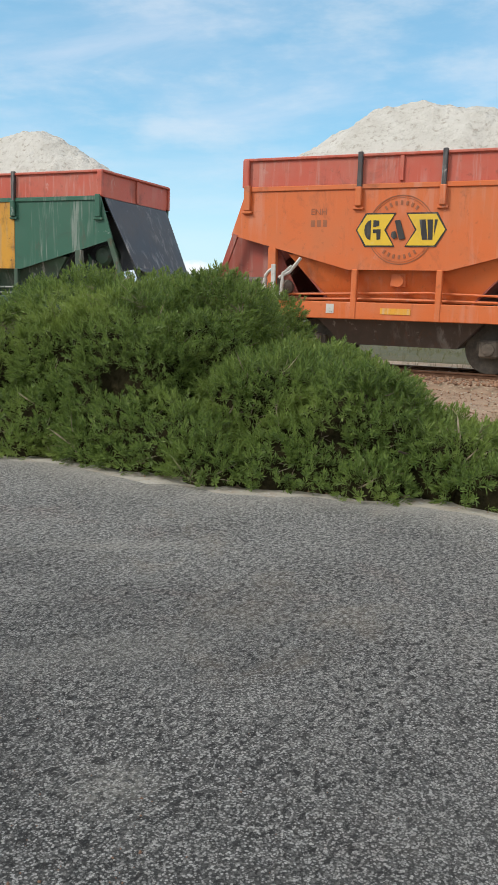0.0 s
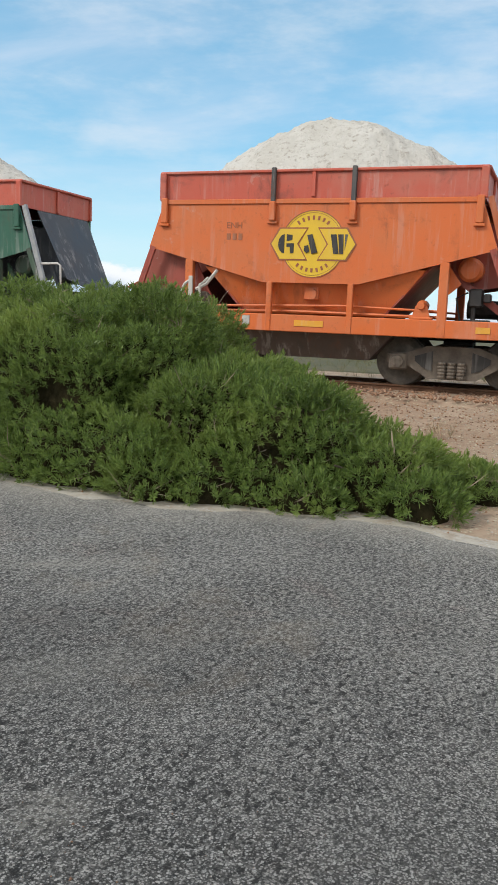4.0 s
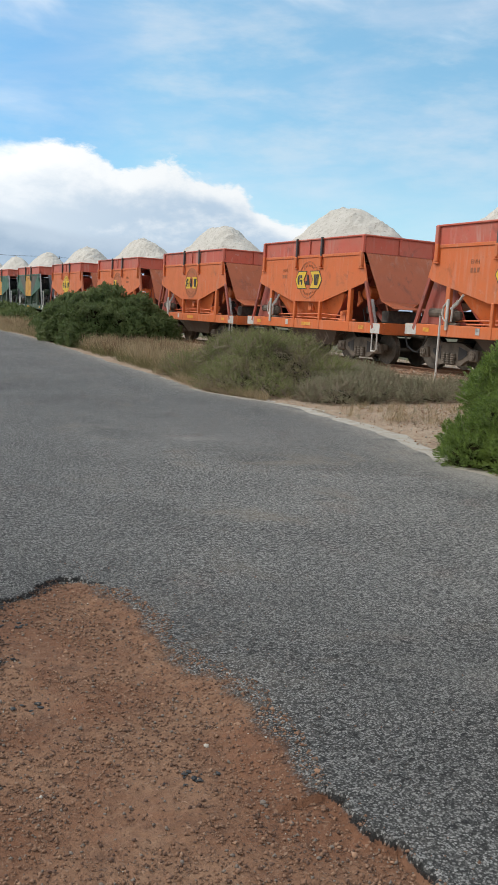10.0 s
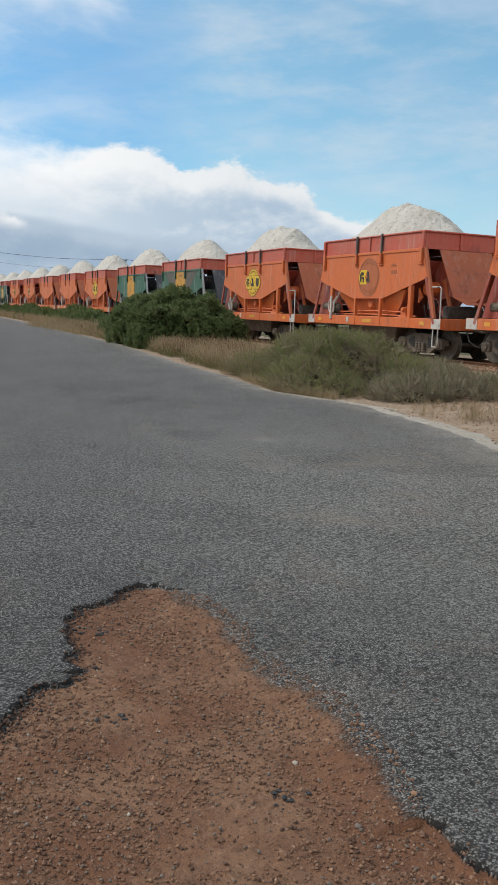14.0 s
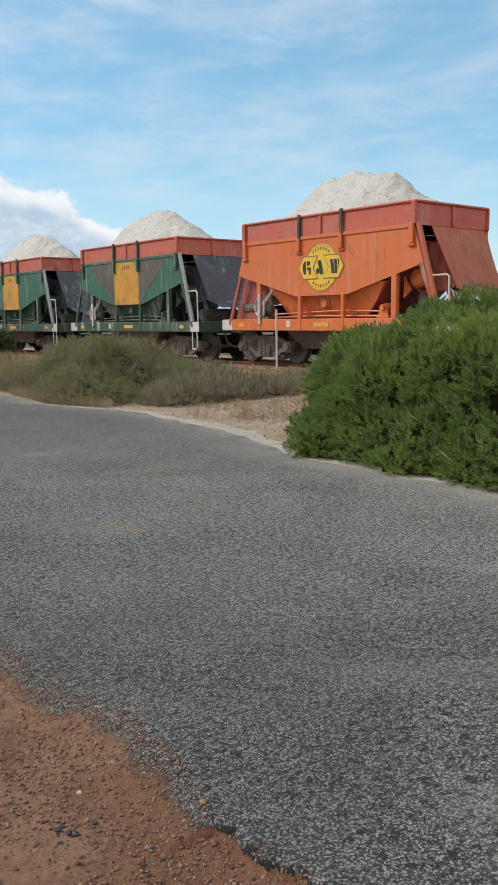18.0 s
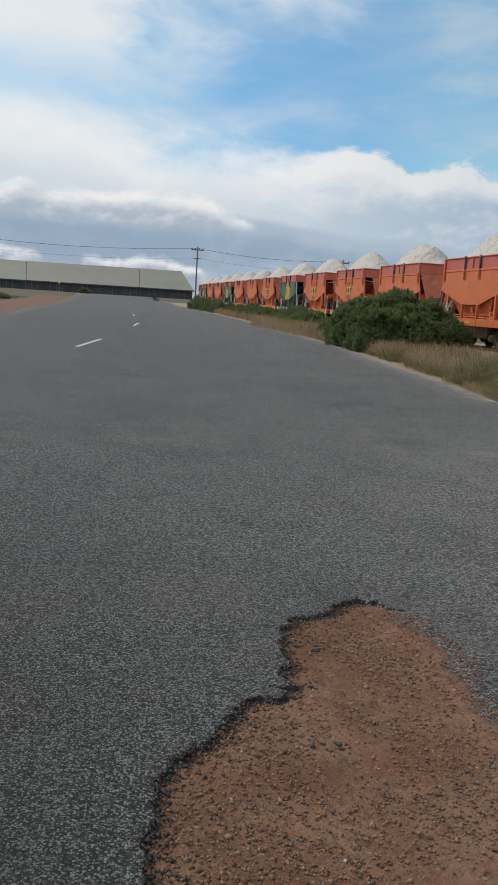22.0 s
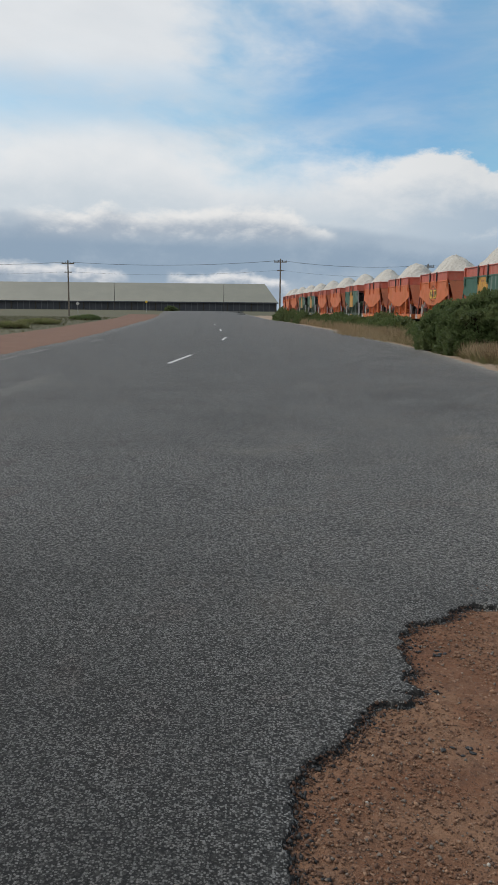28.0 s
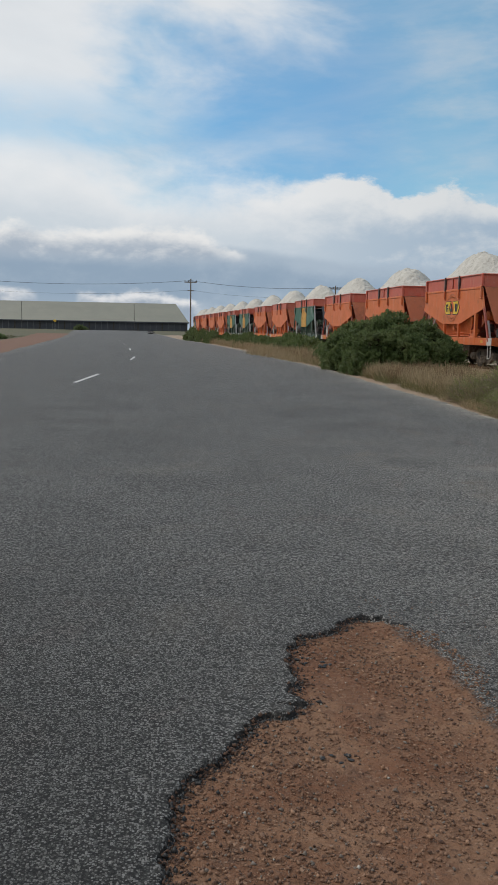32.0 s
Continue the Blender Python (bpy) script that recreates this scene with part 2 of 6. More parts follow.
paint("orange_paint", (0.68, 0.150, 0.032), (0.62, 0.165, 0.050), amount=0.16, rust=0.16)
# orange darkened for the wagon ends: their shade is put into the colour
paint("shaded_orange_paint", (0.47, 0.115, 0.035), (0.41, 0.115, 0.045), amount=0.14, rust=0.25)
paint("red_paint", (0.56, 0.100, 0.055), (0.52, 0.15, 0.10), (0.58, 0.52, 0.46), amount=0.24, rust=0.22)
# red darkened to paint the shade inside the end cavities
paint("shaded_red_paint", (0.36, 0.065, 0.04), (0.33, 0.09, 0.06), amount=0.3, rust=0.3)
paint("green_paint", (0.024, 0.112, 0.066), (0.036, 0.126, 0.080), (0.42, 0.42, 0.38), amount=0.5, rust=0.18)
paint("green_dull", (0.035, 0.085, 0.045), (0.06, 0.085, 0.06), amount=0.6, rust=0.4)
paint("slate_paint", (0.040, 0.046, 0.058), (0.085, 0.09, 0.10), (0.42, 0.41, 0.39), amount=0.6, rust=0.2)
paint("amber_paint", (0.64, 0.31, 0.025), (0.50, 0.22, 0.035), (0.40, 0.30, 0.18), amount=0.5, rust=0.65)
paint("yellow_paint", (0.80, 0.52, 0.025), (0.74, 0.47, 0.04), amount=0.15, rust=0.08)
paint("reflector_amber", (0.78, 0.36, 0.03), (0.70, 0.36, 0.05), amount=0.4, rust=0.3)
paint("chute_paint", (0.060, 0.042, 0.034), (0.10, 0.070, 0.055), amount=0.3, rust=0.4)
paint("roundel_faded", (0.50, 0.135, 0.042), (0.44, 0.125, 0.045), amount=0.1, rust=0.15)
paint("patch_paint", (0.085, 0.075, 0.055), (0.120, 0.105, 0.080), (0.30, 0.27, 0.22), amount=0.4, rust=0.35)
paint("brown_paint", (0.36, 0.115, 0.042), (0.31, 0.105, 0.045), amount=0.1, rust=0.15)
paint("white_paint", (0.62, 0.60, 0.56), (0.48, 0.45, 0.40), amount=0.4, rust=0.4)
paint("black_paint", (0.018, 0.017, 0.017), (0.04, 0.035, 0.03), amount=0.2, rust=0.1)
paint("stake_paint", (0.045, 0.045, 0.048), (0.11, 0.10, 0.09), amount=0.5, rust=0.65)
mottled("steel_dark", (0.045, 0.040, 0.036), (0.10, 0.085, 0.07), 7.0, 0.7, 0.3)
mottled("steel_brown", (0.13, 0.105, 0.082), (0.22, 0.18, 0.14), 5.0, 0.75, 0.3)
mottled("wheel_steel", (0.10, 0.085, 0.07), (0.17, 0.14, 0.11), 9.0, 0.55, 0.6)
mottled("rail_rust", (0.16, 0.075, 0.04), (0.22, 0.12, 0.07), 9.0, 0.7, 0.5)
mottled("timber_grey", (0.16, 0.13, 0.10), (0.25, 0.21, 0.17), 5.0, 0.9)
mottled("bark", (0.10, 0.075, 0.05), (0.17, 0.13, 0.095), 18.0, 0.9)
mottled("dry_wood", (0.26, 0.20, 0.14), (0.36, 0.29, 0.21), 14.0, 0.9)
mottled("tar", (0.012, 0.012, 0.013), (0.03, 0.029, 0.028), 25.0, 0.6)
mottled("shed_roof", (0.27, 0.26, 0.205), (0.235, 0.23, 0.185), 0.15, 0.6, 0.0, 2.0)
mottled("shed_wall", (0.05, 0.056, 0.07), (0.075, 0.08, 0.09), 0.4, 0.7, 0.0, 3.0)
mottled("shed_post", (0.10, 0.11, 0.12), (0.14, 0.145, 0.15), 0.6, 0.7)
mottled("galvanised", (0.33, 0.33, 0.33), (0.45, 0.45, 0.44), 8.0, 0.5, 0.5)
mottled("road_faded", (0.30, 0.295, 0.28), (0.16, 0.158, 0.15), 12.0, 0.85)
mottled("road_white", (0.66, 0.66, 0.63), (0.45, 0.45, 0.43), 9.0, 0.75)


def gypsum():
    m, n, b = material("gypsum", 0.95)
    v = obj_coord(n)
    c = n.mix(n.step(n.noise(v, 2.2, 6.0, 0.6), 0.3, 0.7), (0.50, 0.47, 0.415), (0.58, 0.55, 0.495))
    lumps = n.voronoi(v, 11.0)
    fine = n.noise(v, 22.0, 8.0, 0.7)
    c = n.mix(n.math("MULTIPLY", n.step(n.noise(v, 9.0, 7.0, 0.75), 0.51, 0.66), 0.7), c, (0.28, 0.24, 0.19))
    n.link(c, b.inputs["Base Color"])
    n.link(n.bump(n.math("MULTIPLY_ADD", lumps, -0.5, fine), 0.7, 0.05), b.inputs["Normal"])
    return m


gypsum()


def leaf_material(name, dark, light, tip, gloss=0.5, trans=0.25):
    m, n, b = material(name, gloss)
    b.inputs["Specular IOR Level"].default_value = 0.3
    isl = n.add("ShaderNodeNewGeometry").outputs["Random Per Island"]
    v = obj_coord(n)
    c = n.mix(isl, dark, light)
    c = n.mix(n.step(n.noise(v, 1.1, 4.0), 0.45, 0.75), c, tip)
    n.link(c, b.inputs["Base Color"])
    t = n.add("ShaderNodeBsdfTranslucent")
    n.link(n.mix(0.5, c, tip), t.inputs[0])
    mx = n.add("ShaderNodeMixShader")
    mx.inputs[0].default_value = trans
    out = [k for k in n.tree.nodes if k.type == "OUTPUT_MATERIAL"][0]
    n.link(b.outputs[0], mx.inputs[1]), n.link(t.outputs[0], mx.inputs[2]), n.link(mx.outputs[0], out.inputs[0])
    return m


leaf_material("leaf_green", (0.060, 0.108, 0.026), (0.215, 0.295, 0.072), (0.255, 0.325, 0.078), 0.42, 0.36)
leaf_material("leaf_deep", (0.062, 0.100, 0.032), (0.135, 0.180, 0.062), (0.175, 0.205, 0.080), 0.6, 0.3)
leaf_material("leaf_grey", (0.105, 0.125, 0.042), (0.275, 0.300, 0.105), (0.27, 0.225, 0.13), 0.75, 0.25)
leaf_material("grass_field", (0.048, 0.060, 0.022), (0.105, 0.102, 0.042), (0.13, 0.105, 0.055), 0.85, 0.25)
leaf_material("leaf_dead", (0.165, 0.155, 0.095), (0.33, 0.305, 0.20), (0.24, 0.225, 0.13), 0.85, 0.2)
leaf_material("grass_dry", (0.17, 0.125, 0.07), (0.55, 0.43, 0.26), (0.38, 0.29, 0.18), 0.8, 0.3)
leaf_material("stalk_brown", (0.10, 0.062, 0.038), (0.24, 0.145, 0.085), (0.20, 0.12, 0.07), 0.85, 0.2)
leaf_material("grass_green", (0.10, 0.115, 0.045), (0.22, 0.21, 0.09), (0.26, 0.21, 0.11), 0.85, 0.3)
# near-black brown: the shade between the shoots, put into the colour
mottled("bush_shade", (0.026, 0.022, 0.011), (0.050, 0.042, 0.020), 14.0, 1.0, 0.0, 40.0, 1.0, 0.05)
MATS["bush_shade"].node_tree.nodes["Principled BSDF"].inputs["Specular IOR Level"].default_value = 0.05


def soil(name, a, b_, c_, stones=40.0, stone_amount=0.5, bump=0.6):
    """Bare earth with gravel in it."""
    m, n, b = material(name, 0.95)
    v = world_coord(n)
    c = n.mix(n.step(n.noise(v, 0.7, 5.0, 0.6), 0.35, 0.68), a, b_)
    c = n.mix(n.step(n.noise(v, 5.0, 6.0, 0.65), 0.42, 0.75), c, c_)
    cell = n.voronoi(v, stones, "F1", "Color")
    d = n.voronoi(v, stones)
    r, g, bl = n.split(cell)
    keep = n.math("MULTIPLY", n.step(r, 0.62, 0.66), n.step(d, 0.55, 0.35))
    c = n.mix(n.math("MULTIPLY", keep, stone_amount), c, n.mix(g, tuple(0.45 * k for k in a), tuple(min(0.6, 1.7 * k) for k in b_)))
    fine = n.noise(v, 90.0, 5.0, 0.7)
    c = n.mix(n.math("MULTIPLY", fine, 0.35), c, tuple(0.45 * k for k in a))
    n.link(c, b.inputs["Base Color"])
    h = n.math("ADD", n.math("MULTIPLY", keep, 0.6), n.math("MULTIPLY", fine, 0.6))
    n.link(n.bump(h, bump, 0.012), b.inputs["Normal"])
    return m


soil("red_dirt", (0.215, 0.098, 0.052), (0.265, 0.135, 0.078), (0.17, 0.078, 0.045), 55.0, 0.7)
soil("sand", (0.40, 0.36, 0.295), (0.50, 0.46, 0.395), (0.30, 0.235, 0.17), 40.0, 0.6)
soil("ballast_stone", (0.34, 0.235, 0.155), (0.44, 0.33, 0.235), (0.24, 0.155, 0.10), 30.0, 0.9, 1.0)
soil("field", (0.085, 0.080, 0.034), (0.120, 0.098, 0.050), (0.060, 0.068, 0.025), 8.0, 0.4)
soil("shoulder_dirt", (0.175, 0.080, 0.045), (0.215, 0.108, 0.064), (0.12, 0.062, 0.036), 30.0, 0.4)


def asphalt():
    """Old chip seal: worn grey grain with darker and paler blotches, tar pits and dust; red dirt where the attribute says so."""
    m, n, b = material("chip_seal", 0.85)
    v = world_coord(n)
    flat = n.vmath("MULTIPLY", v, (1, 1, 0.8))
    wx, wy, wz = n.split(flat)

    def warp(p, scale, amount):
        return n.vmath("ADD", p, n.xyz(n.math("MULTIPLY_ADD", n.noise(p, scale, 3.0), amount, -amount / 2), n.math("MULTIPLY_ADD", n.noise(n.vmath("ADD", p, (9.3, 4.1, 2.0)), scale, 3.0), amount, -amount / 2), 0.0))

    bent = warp(warp(flat, 45.0, 0.009), 220.0, 0.004)
    east = n.step(n.math("ADD", wx, n.math("MULTIPLY_ADD", n.noise(flat, 0.8, 4.0), 3.0, -1.5)), -1.2, 6.0)
    east = n.math("MULTIPLY", east, n.step(n.math("MULTIPLY_ADD", wx, 0.5, wy), 17.0, 8.0, 0.25, 1.0))
    # ragged area round (-3.2, 2.2) where the seal is multiplied darker
    dark_west = n.step(n.math("ADD", n.vmath("DISTANCE", flat, (-3.2, 2.2, 0.0)), n.math("MULTIPLY_ADD", n.noise(flat, 0.9, 5.0), 4.0, -2.0)), 6.0, 1.0)
    big = n.noise(flat, 0.45, 5.0, 0.6, 0.6)
    mid = n.noise(flat, 2.1, 6.0, 0.68, 0.3)
    clod = n.noise(bent, 34.0, 4.0, 0.72)
    grain = n.noise(bent, 135.0, 4.0, 0.78)
    # each chip of stone has its own tone, with tar in the gaps
    cell = n.voronoi(bent, 122.0, "F1", "Color")
    d = n.voronoi(bent, 122.0)
    r, g, bl = n.split(cell)
    worn = n.mix(east, (0.390, 0.380, 0.362), (0.520, 0.494, 0.452))
    tone = n.math("ADD", n.math("MULTIPLY_ADD", mid, 0.8, -0.40), n.math("ADD", n.math("MULTIPLY_ADD", r, 1.3, -0.15), n.math("MULTIPLY_ADD", clod, 0.35, -0.175)))
    c = n.mix(n.step(tone, -0.10, 1.15), n.mix(east, (0.040, 0.039, 0.037), (0.098, 0.093, 0.085)), worn)
    c = n.mix(n.math("MULTIPLY", n.step(mid, 0.38, 0.66), 0.30), c, n.mix(east, (0.115, 0.114, 0.108), (0.245, 0.230, 0.200)))
    c = n.mix(n.math("MULTIPLY", n.step(big, 0.54, 0.34), 0.32), c, (0.055, 0.054, 0.051))
    gap = n.step(n.math("ADD", d, n.math("MULTIPLY_ADD", g, 0.30, -0.15)), 0.44, 0.62, 0.0, 0.95)
    gap = n.math("MULTIPLY", gap, n.math("MULTIPLY_ADD", east, -0.26, 1.0))
    c = n.mix(gap, c, n.mix(east, (0.014, 0.014, 0.014), (0.042, 0.040, 0.037)))
    chip = n.math("SUBTRACT", 1.0, gap)
    c = n.mix(n.step(grain, 0.55, 0.67, 0.0, 0.66), c, (0.022, 0.021, 0.020))
    # shaded hollows and bright worn crests, centimetres across: relief shade painted as flecks
    rug = n.noise(warp(flat, 9.0, 0.06), 20.0, 6.0, 0.82)
    fleck = n.noise(n.vmath("ADD", warp(flat, 30.0, 0.02), (3.7, 1.9, 0.0)), 44.0, 2.5, 0.60)
    coarse = n.step(n.math("ADD", n.vmath("DISTANCE", flat, (0.3, 1.5, 0.0)), n.math("MULTIPLY_ADD", mid, 2.4, -1.2)), 2.2, 5.0, 0.30, 1.0)
    c = n.mix(n.math("MULTIPLY", n.step(rug, 0.49, 0.38), n.math("MULTIPLY", coarse, 0.78)), c, (0.030, 0.029, 0.028))
    c = n.mix(n.math("MULTIPLY", n.step(rug, 0.53, 0.64), n.math("MULTIPLY", coarse, 0.62)), c, n.mix(east, (0.265, 0.258, 0.242), (0.44, 0.418, 0.375)))
    c = n.mix(n.math("MULTIPLY", n.step(fleck, 0.53, 0.66), n.math("MULTIPLY", coarse, 0.94)), c, (0.024, 0.023, 0.022))
    c = n.mix(n.math("MULTIPLY", n.step(fleck, 0.46, 0.34), n.math("MULTIPLY", coarse, 0.68)), c, n.mix(east, (0.29, 0.282, 0.265), (0.46, 0.437, 0.392)))
    c = n.mix(n.math("MULTIPLY", dark_west, 0.90), c, (0.42, 0.42, 0.42), "MULTIPLY")
    # tar pits: short black gashes, crowded in places
    crowd = n.math("MULTIPLY_ADD", 0.65, n.step(n.math("ADD", n.noise(flat, 0.9, 4.0, 0.6), n.math("MULTIPLY", n.step(n.vmath("DISTANCE", flat, (3.2, 2.1, 0.0)), 2.4, 0.5), 0.16)), 0.46, 0.66, 0.0, 1.0), 0.35)
    gash = n.noise(n.vmath("MULTIPLY", warp(flat, 14.0, 0.08), (0.8, 1.3, 1.0)), 27.0, 6.0, 0.70)
    pits = n.step(n.math("MULTIPLY_ADD", crowd, 0.12, gash), 0.655, 0.700)
    c = n.mix(n.math("MULTIPLY", pits, 0.85), c, (0.018, 0.017, 0.016))
    rift = n.noise(n.vmath("MULTIPLY", warp(flat, 6.0, 0.2), (0.55, 1.5, 1.0)), 9.0, 6.0, 0.72)
    c = n.mix(n.step(n.math("MULTIPLY_ADD", crowd, 0.04, rift), 0.645, 0.70, 0.0, 0.6), c, (0.020, 0.019, 0.018))
    rag = n.noise(flat, 3.5, 6.0, 0.65)
    # dull purple and dusty brown stains
    c = n.mix(n.step(n.noise(n.vmath("ADD", flat, (4.0, 17.0, 0.0)), 1.3, 5.0, 0.65, 0.4), 0.56, 0.72, 0.0, 0.35), c, n.mix(1.0, c, (0.95, 0.72, 0.66), "MULTIPLY"))
    stain = n.step(n.noise(n.vmath("ADD", flat, (31.0, 7.0, 0.0)), 0.75, 6.0, 0.68, 0.5), 0.53, 0.72)
    c = n.mix(n.math("MULTIPLY", stain, n.math("MULTIPLY_ADD", east, 0.38, 0.06)), c, (0.27, 0.215, 0.155))
    for px, py, sx, sy, ang, s in ((4.57, 3.18, 0.75, 0.16, -58, 0.50), (2.28, 1.66, 0.20, 0.16, -40, 0.40), (4.05, 9.7, 0.35, 0.22, 0, 0.45), (5.2, 3.3, 0.5, 0.08, -58, 0.35),
                                   (3.2, 2.3, 1.0, 0.25, -40, 0.25), (6.4, 5.0, 0.35, 5.0, 5, 0.50), (-4.5, 18.5, 0.35, 3.0, 0, 0.25), (-5.5, 13.0, 0.4, 5.0, 12, 0.22)):
        mp = n.add("ShaderNodeMapping")
        mp.vector_type = "TEXTURE"
        n.link(flat, mp.inputs[0])
        mp.inputs["Location"].default_value, mp.inputs["Rotation"].default_value = (px, py, 0), (0, 0, radians(ang))
        mp.inputs["Scale"].default_value = (sx, sy, 1)
        k = n.step(n.math("ADD", n.vmath("LENGTH", mp.outputs[0]), n.math("MULTIPLY", rag, 2.2)), 2.3, 1.2, 0.0, s)
        c = n.mix(n.math("MULTIPLY", n.math("MULTIPLY", k, n.step(fleck, 0.60, 0.45, 0.3, 1.0)), n.step(grain, 0.62, 0.45, 0.35, 1.0)), c, (0.36, 0.335, 0.29))
    pale = n.math("MULTIPLY", n.attribute("pale"), n.step(rag, 0.30, 0.62, 0.15, 0.75))
    c = n.mix(n.math("MULTIPLY", pale, n.step(grain, 0.62, 0.45, 0.45, 1.0)), c, (0.40, 0.365, 0.31))
    at = n.attribute("dust")
    dust = n.step(n.math("ADD", at, n.math("MULTIPLY_ADD", rag, 0.55, n.math("MULTIPLY_ADD", grain, 0.4, -0.48))), 0.42, 0.58)
    dn = n.noise(flat, 1.6, 6.0, 0.62)
    pc = n.voronoi(warp(flat, 22.0, 0.05), 48.0, "F1", "Color")
    pd = n.voronoi(warp(flat, 22.0, 0.05), 48.0)
    pr, pg, pb = n.split(pc)
    dirt = n.mix(n.step(dn, 0.36, 0.66), (0.180, 0.084, 0.046), (0.275, 0.156, 0.094))
    dirt = n.mix(n.math("MULTIPLY", n.step(n.noise(n.vmath("ADD", flat, (5.0, 2.0, 0.0)), 3.2, 6.0, 0.7, 0.4), 0.50, 0.68), 0.6), dirt, (0.205, 0.090, 0.048))
    dirt = n.mix(n.math("MULTIPLY", n.step(n.noise(n.vmath("ADD", flat, (1.0, 8.0, 0.0)), 5.5, 7.0, 0.72, 0.4), 0.53, 0.70), 0.6), dirt, (0.085, 0.048, 0.033))
    dirt = n.mix(n.math("MULTIPLY", n.step(n.noise(flat, 14.0, 6.0, 0.7), 0.48, 0.70), 0.65), dirt, (0.115, 0.056, 0.034))
    dirt = n.mix(n.math("MULTIPLY", n.step(n.noise(flat, 55.0, 5.0, 0.75), 0.55, 0.72), 0.7), dirt, (0.060, 0.030, 0.020))
    dirt = n.mix(n.math("MULTIPLY", n.step(n.noise(flat, 38.0, 5.0, 0.75), 0.55, 0.72), 0.5), dirt, (0.40, 0.255, 0.17))
    pebble = n.math("MULTIPLY", n.math("MULTIPLY", n.step(pr, 0.66, 0.70), n.step(n.math("SUBTRACT", n.math("MULTIPLY_ADD", pb, 0.35, 0.2), pd), -0.05, 0.05)), n.step(n.noise(flat, 2.2, 3.0), 0.34, 0.56))
    dirt = n.mix(n.math("MULTIPLY", pebble, 0.85), dirt, n.mix(pg, (0.085, 0.045, 0.030), (0.38, 0.235, 0.155)))
    c = n.mix(dust, c, dirt)
    # shadow line under the broken edge, painted near-black
    edge = n.attribute("lip_shade")
    c = n.mix(n.step(n.math("MULTIPLY_ADD", n.math("SUBTRACT", n.noise(v, 38.0, 5.0, 0.7), 0.5), 1.5, edge), 0.50, 0.62, 0.0, 0.92), c, (0.014, 0.013, 0.012))
    n.link(c, b.inputs["Base Color"])
    n.put(b.inputs["Roughness"], n.math("MULTIPLY_ADD", dust, 0.12, 0.82))
    b.inputs["Specular IOR Level"].default_value = 0.3
    hs = n.math("MULTIPLY", n.math("SUBTRACT", 1.0, dust), n.math("MULTIPLY_ADD", n.math("MULTIPLY", rug, coarse), 1.2, n.math("MULTIPLY_ADD", pits, -0.8, n.math("MULTIPLY_ADD", grain, -0.9, n.math("MULTIPLY", chip, 0.3)))))
    hd = n.math("MULTIPLY", dust, n.math("ADD", n.math("MULTIPLY", pebble, 0.9), n.noise(flat, 60.0, 5.0, 0.72)))
    n.link(n.bump(n.math("ADD", n.math("MULTIPLY", hs, 1.3), n.math("MULTIPLY", hd, 2.2)), 0.75, 0.010), b.inputs["Normal"])
    return m


asphalt()

# ---- building helpers ----


